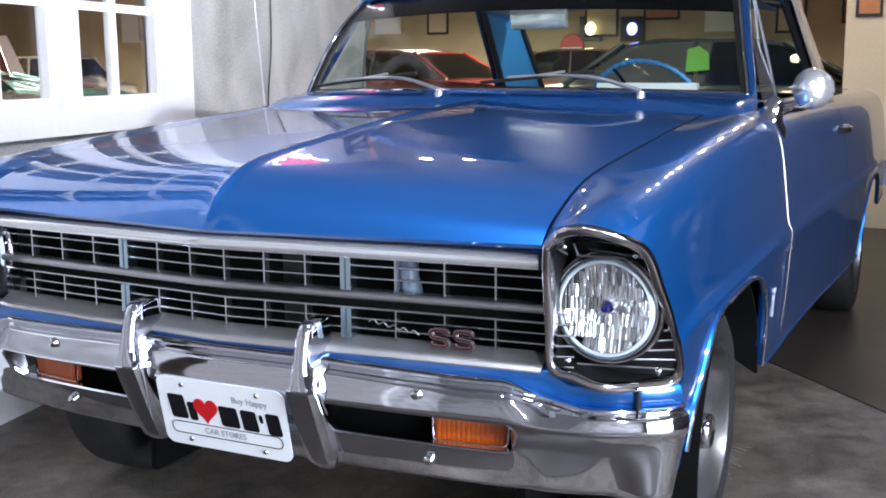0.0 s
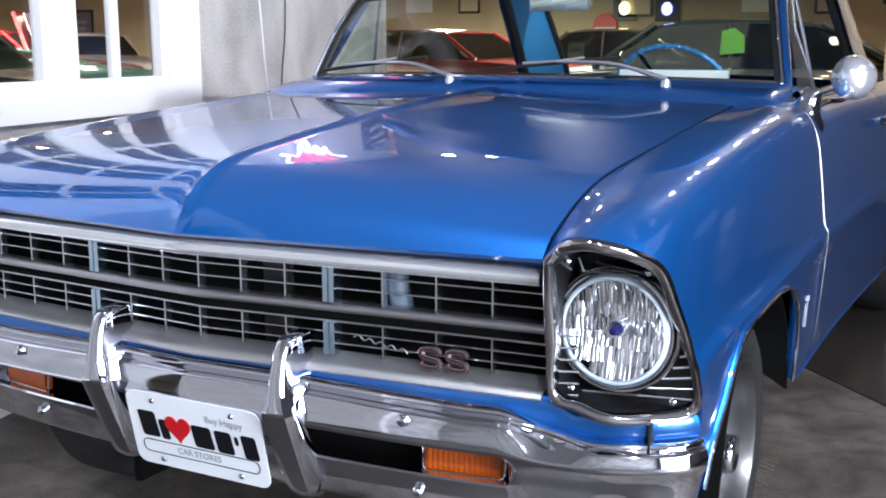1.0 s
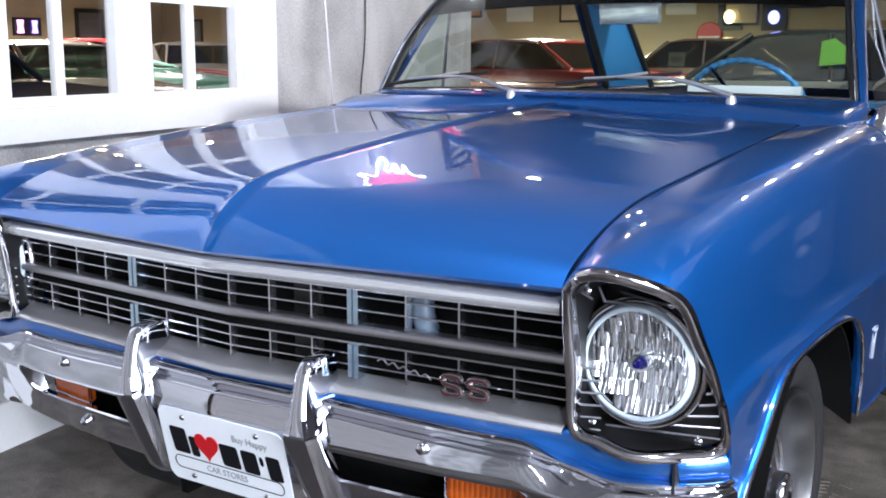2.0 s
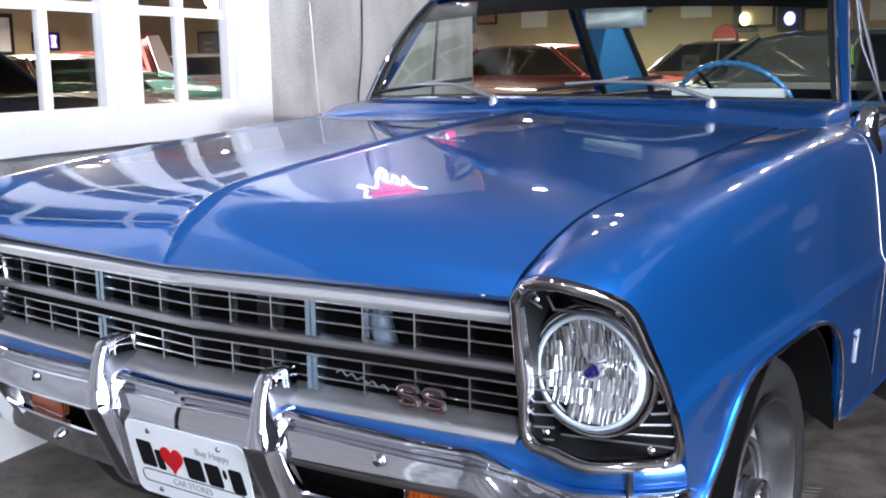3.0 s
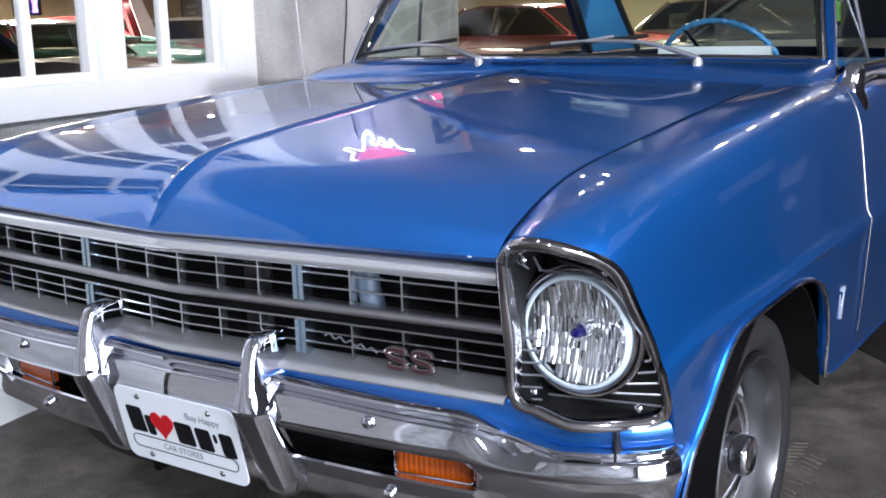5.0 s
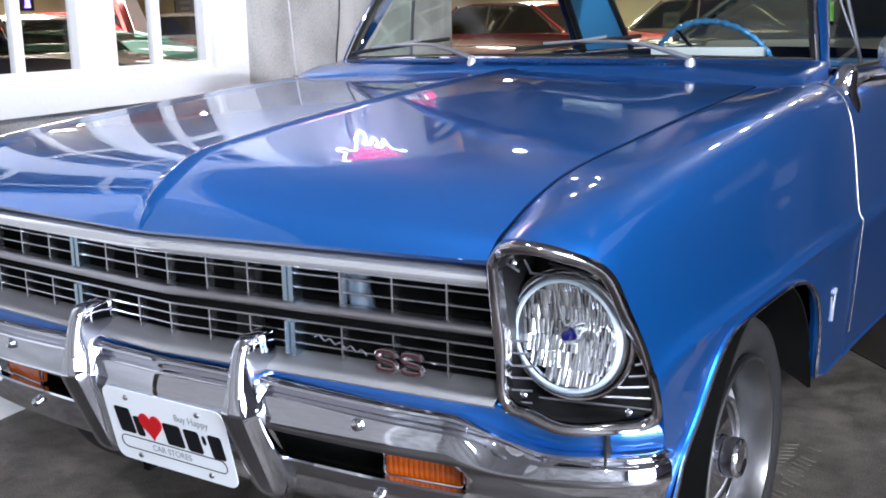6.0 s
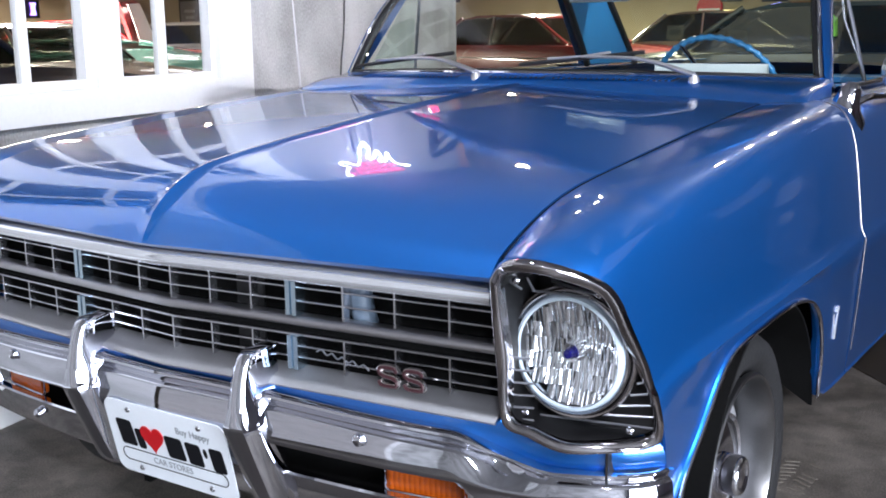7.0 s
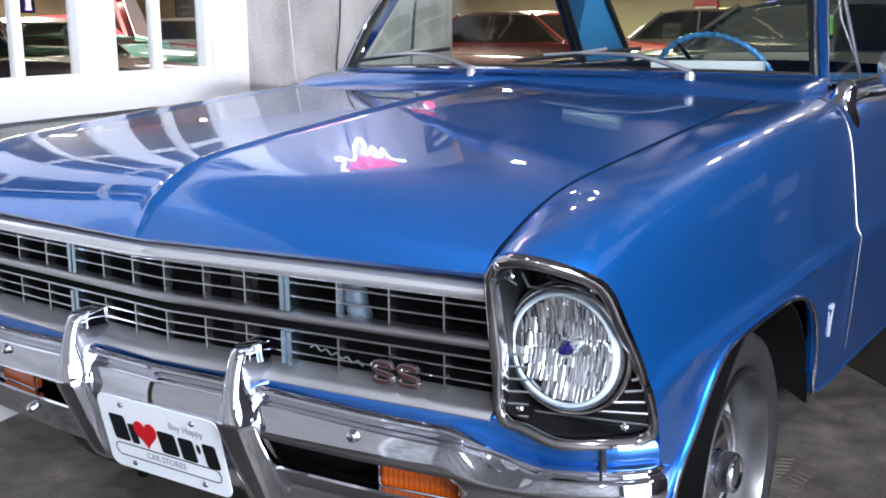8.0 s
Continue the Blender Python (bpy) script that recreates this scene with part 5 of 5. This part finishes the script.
def parked_car(label, color, m, length=4.7, height=1.38, rough=0.3):
    """An old saloon seen from afar: lofted body, cabin with glass, bumpers, lamps and wheels."""
    c = thing("parked_car", label, "car", m)
    paint = material("parked_car_paint", color, rough, 0.1, 0.05, 60, coat=1.0)
    L = length
    st = [(0.0, 0.55, 0.72, 0.45), (0.06, 0.80, 0.82, 0.30), (0.35, 0.86, 0.87, 0.24), (0.9, 0.88, 0.92, 0.22), (1.45, 0.90, 0.97, 0.22), (2.4, 0.90, 0.98, 0.22), (3.4, 0.89, 0.97, 0.24), (4.2, 0.86, 0.93, 0.28), (4.62, 0.80, 0.86, 0.36), (4.7, 0.6, 0.75, 0.45)]
    rows = []
    for y, w, zt, zb in st:
        y = y * L / 4.7
        prof = [(-w * 0.92, zb), (-w, zb + 0.1), (-w, 0.62), (-w * 0.985, zt - 0.10), (-w * 0.93, zt - 0.02), (-w * 0.75, zt), (0, zt + 0.015), (w * 0.75, zt), (w * 0.93, zt - 0.02), (w * 0.985, zt - 0.10), (w, 0.62), (w, zb + 0.1), (w * 0.92, zb)]
        rows.append([Vector((x, y, z)) for x, z in prof])
    ys = spline([(i, 0, 0) for i in range(len(rows))], 37)
    fine = []
    for j in range(13):
        fine.append(spline([tuple(r[j]) for r in rows], 37))
    bm = sheet([[fine[j][i] for j in range(13)] for i in range(37)])
    part("body", bm, paint, c)
    cab = [(1.40, 0.72, 0.98), (1.85, 0.60, height - 0.05), (2.1, 0.59, height), (2.8, 0.58, height), (3.05, 0.58, height - 0.04), (3.65, 0.70, 0.98)]
    top = sheet([[Vector((x * w, y * L / 4.7, z + 0.02 * (1 - x * x))) for x in (-1, -0.5, 0, 0.5, 1)] for y, w, z in cab[1:5]])
    part("roof", thicken(top, 0.03), paint, c)
    part("windscreen", sheet([[Vector((x * w, y * L / 4.7, z)) for x in (-1, 0, 1)] for y, w, z in cab[:2]]), DARKGLASS, c)
    part("rear_glass", sheet([[Vector((x * w, y * L / 4.7, z)) for x in (-1, 0, 1)] for y, w, z in cab[4:]]), DARKGLASS, c)
    for s in (1, -1):
        g = sheet([[Vector((s * 0.74, 1.5 * L / 4.7, 0.97)), Vector((s * 0.75, 2.4 * L / 4.7, 0.97)), Vector((s * 0.73, 3.5 * L / 4.7, 0.97))],
                   [Vector((s * 0.60, 1.9 * L / 4.7, height - 0.05)), Vector((s * 0.59, 2.4 * L / 4.7, height - 0.02)), Vector((s * 0.59, 3.0 * L / 4.7, height - 0.05))]])
        part("side_glass", g, DARKGLASS, c)
        for y0, y1 in ((1.42, 1.86), (2.42, 2.40), (3.62, 3.04)):
            part("pillar", tube([(s * 0.735, y0 * L / 4.7, 0.965), (s * 0.60, y1 * L / 4.7, height - 0.03)], 0.022, 8), CHROME if y0 == 2.42 else paint, c)
        part("belt_trim", tube([(s * 0.885, y * L / 4.7, 0.80) for y in (0.5, 1.5, 2.5, 3.5, 4.3)], 0.010, 6), CHROME, c)
        for y in (0.85, 3.65):
            wm = pose(s * 0.74, y * L / 4.7, 0.33, 0, 90 * s, 0)
            w = part("wheel", lathe([(0.20, -0.1), (0.30, -0.09), (0.33, -0.05), (0.33, 0.05), (0.30, 0.165), (0.20, 0.168)], wm, 28), RUBBER, c)
            part("hub_cap", lathe([(0.20, 0.165), (0.12, 0.172), (0.0, 0.185)], wm, 24), CHROME, w)
        part("headlamp", lathe([(0.0, 0.03), (0.06, 0.02), (0.085, 0.0), (0.09, -0.03)], Matrix.Translation((s * 0.62, 0.05, 0.68)) @ pose(0, 0, 0, 90), 20), HALO, c)
        part("tail_lamp", box(s * 0.62 - 0.07, s * 0.62 + 0.07, L - 0.03, L + 0.01, 0.62, 0.74), REDLENS, c, smooth=False)
    for y, k in ((-0.05, 1), (L + 0.03, -1)):
        part("bumper", tube([(-0.86, y + 0.16 * k, 0.46), (-0.7, y + 0.02 * k, 0.46), (0, y - 0.02 * k, 0.46), (0.7, y + 0.02 * k, 0.46), (0.86, y + 0.16 * k, 0.46)], 0.06, 10, flat=1.2), CHROME, c)
    part("grille", box(-0.45, 0.45, -0.01, 0.06, 0.55, 0.72), CHROME, c, smooth=False)
    return c


parked_car("red hardtop coupe parked in the showroom", (0.11, 0.006, 0.005), pose(-8.2, 12.0, 0, 0, 0, -98), 4.8, 1.34)
parked_car("dark green saloon with chrome window posts in the showroom", (0.035, 0.045, 0.04), pose(-3.13, 6.95, 0, 0, 0, -80), 4.8, 1.32)
parked_car("black saloon with a white price card", (0.03, 0.02, 0.015), pose(-6.6, 14.6, 0, 0, 0, -90), 4.9, 1.38)
parked_car("silver grey saloon with chrome trim behind the window", (0.36, 0.34, 0.31), pose(-6.35, 5.95, 0, 0, 0, 90) @ Matrix.Scale(0.92, 4), 4.9, 1.38)
parked_car("teal convertible with a rounded nose behind the window", (0.10, 0.34, 0.30), pose(-7.7, 7.9, 0, 0, 0, 95), 4.6, 1.10)
red_car = parked_car("red car with its hood raised, white underside showing", (0.45, 0.015, 0.02), pose(-10.4, 11.0, 0, 0, 0, 125), 4.6, 1.36)
lid = sheet([[Vector((-11.14, 9.6, 0.985)), Vector((-11.41, 9.6, 1.62))], [Vector((-11.98, 10.8, 0.96)), Vector((-12.40, 10.8, 1.68))]])
lid.transform(pose(-10.4, 11.0, 0, 0, 0, 125).inverted())
lid = part("raised_hood", thicken(lid, 0.05), material("red_hood_paint", (0.45, 0.015, 0.02), 0.3, 0.0, 0.05, 40, coat=1.0), red_car, smooth=False)
lining = sheet([[Vector((-11.13, 9.74, 1.01)), Vector((-11.37, 9.74, 1.59))], [Vector((-11.90, 10.75, 0.98)), Vector((-12.27, 10.75, 1.64))]])
lining.transform(Matrix.Translation((0.09, -0.09, 0)))
lining.transform(pose(-10.4, 11.0, 0, 0, 0, 125).inverted())
part("hood_lining", thicken(lining, 0.01), PLATE, lid, smooth=False)
parked_car("silver grey saloon far back in the showroom", (0.42, 0.41, 0.38), pose(-12.3, 12.6, 0, 0, 0, 60), 4.8, 1.36)
parked_car("dark blue saloon close behind the window", (0.012, 0.02, 0.05), pose(-5.97, 4.62, 0, 0, 0, 190), 4.6, 1.36)
parked_car("brown saloon with bright chrome far back in the showroom", (0.10, 0.05, 0.03), pose(-15.2, 6.6, 0, 0, 0, 120), 4.8, 1.40)

# signs and cards in the showroom
tag = thing("green_tag", "bright green paper tag behind the dark car's glass", "tag", pose(-0.572, 6.672, 1.160, -12, 0, 10) @ Matrix.Scale(0.80, 4))
part("sheet", prism([(-0.10, -0.12), (0.12, -0.10), (0.11, 0.06), (0.02, 0.13), (-0.09, 0.10)], 0.004), material("green_paper", (0.25, 0.72, 0.10), 0.6, 0.0, 0.05, 10), tag, smooth=False)
for x, y, z, w, h in ((-4.62, 14.25, 1.04, 0.26, 0.30), (-1.50, 7.62, 1.06, 0.17, 0.14)):
    t = thing("price_card", "white price card propped behind the glass", "card", pose(x, y, z, -8))
    part("sheet", box(-w / 2, w / 2, 0, 0.006, -h / 2, h / 2), PLATE, t, smooth=False)
    part("print_bar", box(-w / 3, w / 3, -0.002, 0, 0.0, h / 4), GREYINK, t, smooth=False)
for x, z, c, e in ((-4.84, 1.87, (0.30, 0.28, 1.0), 6), (-5.72, 1.89, (1.0, 0.80, 0.42), 6), (-12.29, 2.03, (0.4, 0.15, 1.0), 10)):
    t = thing("wall_neon", "small glowing neon sign on the far wall", "sign", pose(x, 19.98, z))
    part("backing", box(-0.25, 0.25, -0.02, 0.0, -0.25, 0.25), BLACK, t, smooth=False)
    glow = material("neon_glow", c, 0.4, 0.0, 0.0, emit=c, strength=e)
    part("tube", tube([(0.06 * math.cos(a), -0.06, 0.08 * math.sin(a)) for a in [2 * math.pi * k / 24 for k in range(25)]], 0.05, 8, up=(0, 1, 0)), glow, t)
t = thing("wall_neon", "purple and pink glowing neon sign on the showroom wall", "sign", pose(-21.98, 15.6, 1.8, 0, 0, 90))
part("backing", box(-0.40, 0.40, -0.03, 0.0, -0.22, 0.22), BLACK, t, smooth=False)
for k, (x, c) in enumerate(((-0.27, (1.0, 0.55, 1.0)), (-0.16, (1.0, 0.35, 0.9)), (0.14, (0.35, 0.2, 1.0)), (0.24, (0.30, 0.25, 1.0)))):
    part("tube", tube([(x, -0.06, -0.15), (x + 0.03 * (-1) ** k, -0.06, 0.0), (x, -0.06, 0.15)], 0.04, 8), material("purple_neon_glow", c, 0.4, 0.0, 0.0, emit=c, strength=5), t)
t = thing("round_wall_sign", "round red and white metal sign on the far wall", "sign", pose(-6.13, 19.97, 1.53, 90))
part("disc", lathe([(0.0, 0.03), (0.25, 0.03), (0.27, 0.0)], None, 32), REDINK, t)
part("band", box(-0.22, 0.22, -0.14, -0.01, 0.03, 0.035), PLATE, t, smooth=False)
TUBEGLOW = material("white_tube_glow", (1, 1, 1), 0.4, 0.0, 0.0, emit=(1.0, 0.97, 0.92), strength=9)
for x0, y0, x1, y1 in ((-13.26, 11.69, -12.71, 12.44), (-14.75, 13.27, -14.23, 14.04), (-16.30, 15.05, -15.88, 15.73)):
    t = thing("tube_light", "white fluorescent tube hanging under the ceiling", "lamp", group="tube lights")
    part("tube", tube([(x0, y0, 2.62), (x1, y1, 2.62)], 0.035, 8), TUBEGLOW, t)
    for q in (0.2, 0.8):
        part("hanger", tube([(x0 + (x1 - x0) * q, y0 + (y1 - y0) * q, 2.64), (x0 + (x1 - x0) * q, y0 + (y1 - y0) * q, CEILING_Z)], 0.006, 6), BLACK, t)
t = thing("pendant_lamp", "white pendant lamp with a cluster of glowing globes", "lamp", pose(-11.26, 11.0, 2.09))
for dx, dz in ((-0.08, 0.06), (0.08, 0.05), (0.0, -0.08)):
    part("globe", lathe([(0.0, -0.085), (0.05, -0.07), (0.08, -0.02), (0.08, 0.03), (0.05, 0.07), (0.0, 0.085)], Matrix.Translation((dx, 0, dz)), 16), TUBEGLOW, t)
part("rod", tube([(0, 0, 0.05), (0, 0, CEILING_Z - 2.09)], 0.008, 6), BLACK, t)
rnd = random.Random(3)
for k in range(17):
    x = -18.0 + 1.25 * k
    w, h = rnd.uniform(0.5, 0.8), rnd.uniform(0.5, 0.9)
    t = thing("framed_poster", "framed poster on the tan far wall", "poster", pose(x, 19.99, 2.2 + rnd.uniform(-0.2, 0.2)), group="far wall posters")
    part("frame", box(-w / 2, w / 2, -0.03, 0.0, -h / 2, h / 2), BLACK if k % 3 else WHITE, t, smooth=False)
    part("print", box(-w / 2 + 0.05, w / 2 - 0.05, -0.034, -0.03, -h / 2 + 0.05, h / 2 - 0.05), (PLATE, BEIGE, BROWN)[k % 3], t, smooth=False)
t = thing("framed_poster", "dark framed sign on the tan far wall", "poster", pose(-20.8, 19.99, 1.62))
part("frame", box(-0.42, 0.42, -0.04, 0.0, -0.46, 0.46), BLACK, t, smooth=False)
part("print", box(-0.36, 0.36, -0.045, -0.04, -0.40, 0.40), DUSK, t, smooth=False)
for k in range(3):
    part("print_bar", box(-0.20 + 0.04 * k, 0.20 - 0.04 * k, -0.049, -0.045, 0.10 - 0.17 * k, 0.18 - 0.17 * k), GREYINK, t, smooth=False)
for y, z, inner in ((8.0, 1.75, DUSK), (11.0, 1.8, BROWN), (14.25, 1.95, PLATE), (17.5, 1.8, DUSK)):
    t = thing("framed_poster", "white framed board on the showroom wall" if inner is PLATE else "dark framed sign on the showroom wall", "poster", pose(-21.99, y, z, 0, 0, 90), group="showroom wall posters")
    part("frame", box(-0.45, 0.45, -0.04, 0.0, -0.5, 0.5), BLACK, t, smooth=False)
    part("print", box(-0.35, 0.35, -0.045, -0.04, -0.4, 0.4), inner, t, smooth=False)


def wall_picture(x, z, w, h, label, inner):
    t = thing("framed_picture", label, "picture", pose(x, 6.198, z))
    part("frame", box(-w / 2, w / 2, -0.025, 0.0, -h / 2, h / 2), WHITE if inner is BLACK else BLACK, t, smooth=False)
    part("print", box(-w / 2 + 0.02, w / 2 - 0.02, -0.028, -0.025, -h / 2 + 0.02, h / 2 - 0.02), inner, t, smooth=False)


# unseen pale shapes added by the rear wall for the polished body side to mirror
board = thing("mirrored_board", "unseen white board in a pale frame, mirrored by the body side", "board", pose(3.05, 6.198, 1.18))
part("frame", box(-0.24, 0.24, -0.03, 0.0, -0.20, 0.20), WHITE, board, smooth=False)
part("sheet", box(-0.21, 0.21, -0.034, -0.03, -0.17, 0.17), PLATE, board, smooth=False)
cabinet = thing("mirrored_box", "unseen pale rounded box by the rear wall, mirrored by the body side", "cabinet", pose(2.5, 5.98, 0.005))
part("body", prism(rounded(0.34, 0.95, 0.10, 6, 0, 0.475), 0.30, pose(0, -0.15, 0)), GREYWALL, cabinet, smooth=False)
part("panel", prism(rounded(0.20, 0.30, 0.03, 4, 0, 0.66), 0.012, pose(0, -0.162, 0)), PLATE, cabinet, smooth=False)
part("knob", lathe([(0.0, 0.03), (0.05, 0.025), (0.06, 0.0)], pose(0, -0.152, 0.34, 90), 20), PLATE, cabinet)


wall_picture(0.675, 1.55, 0.17, 0.24, "small framed picture with a brown print", BROWN)
wall_picture(1.6, 1.55, 0.4, 0.3, "white framed dark picture on the beige wall", BLACK)
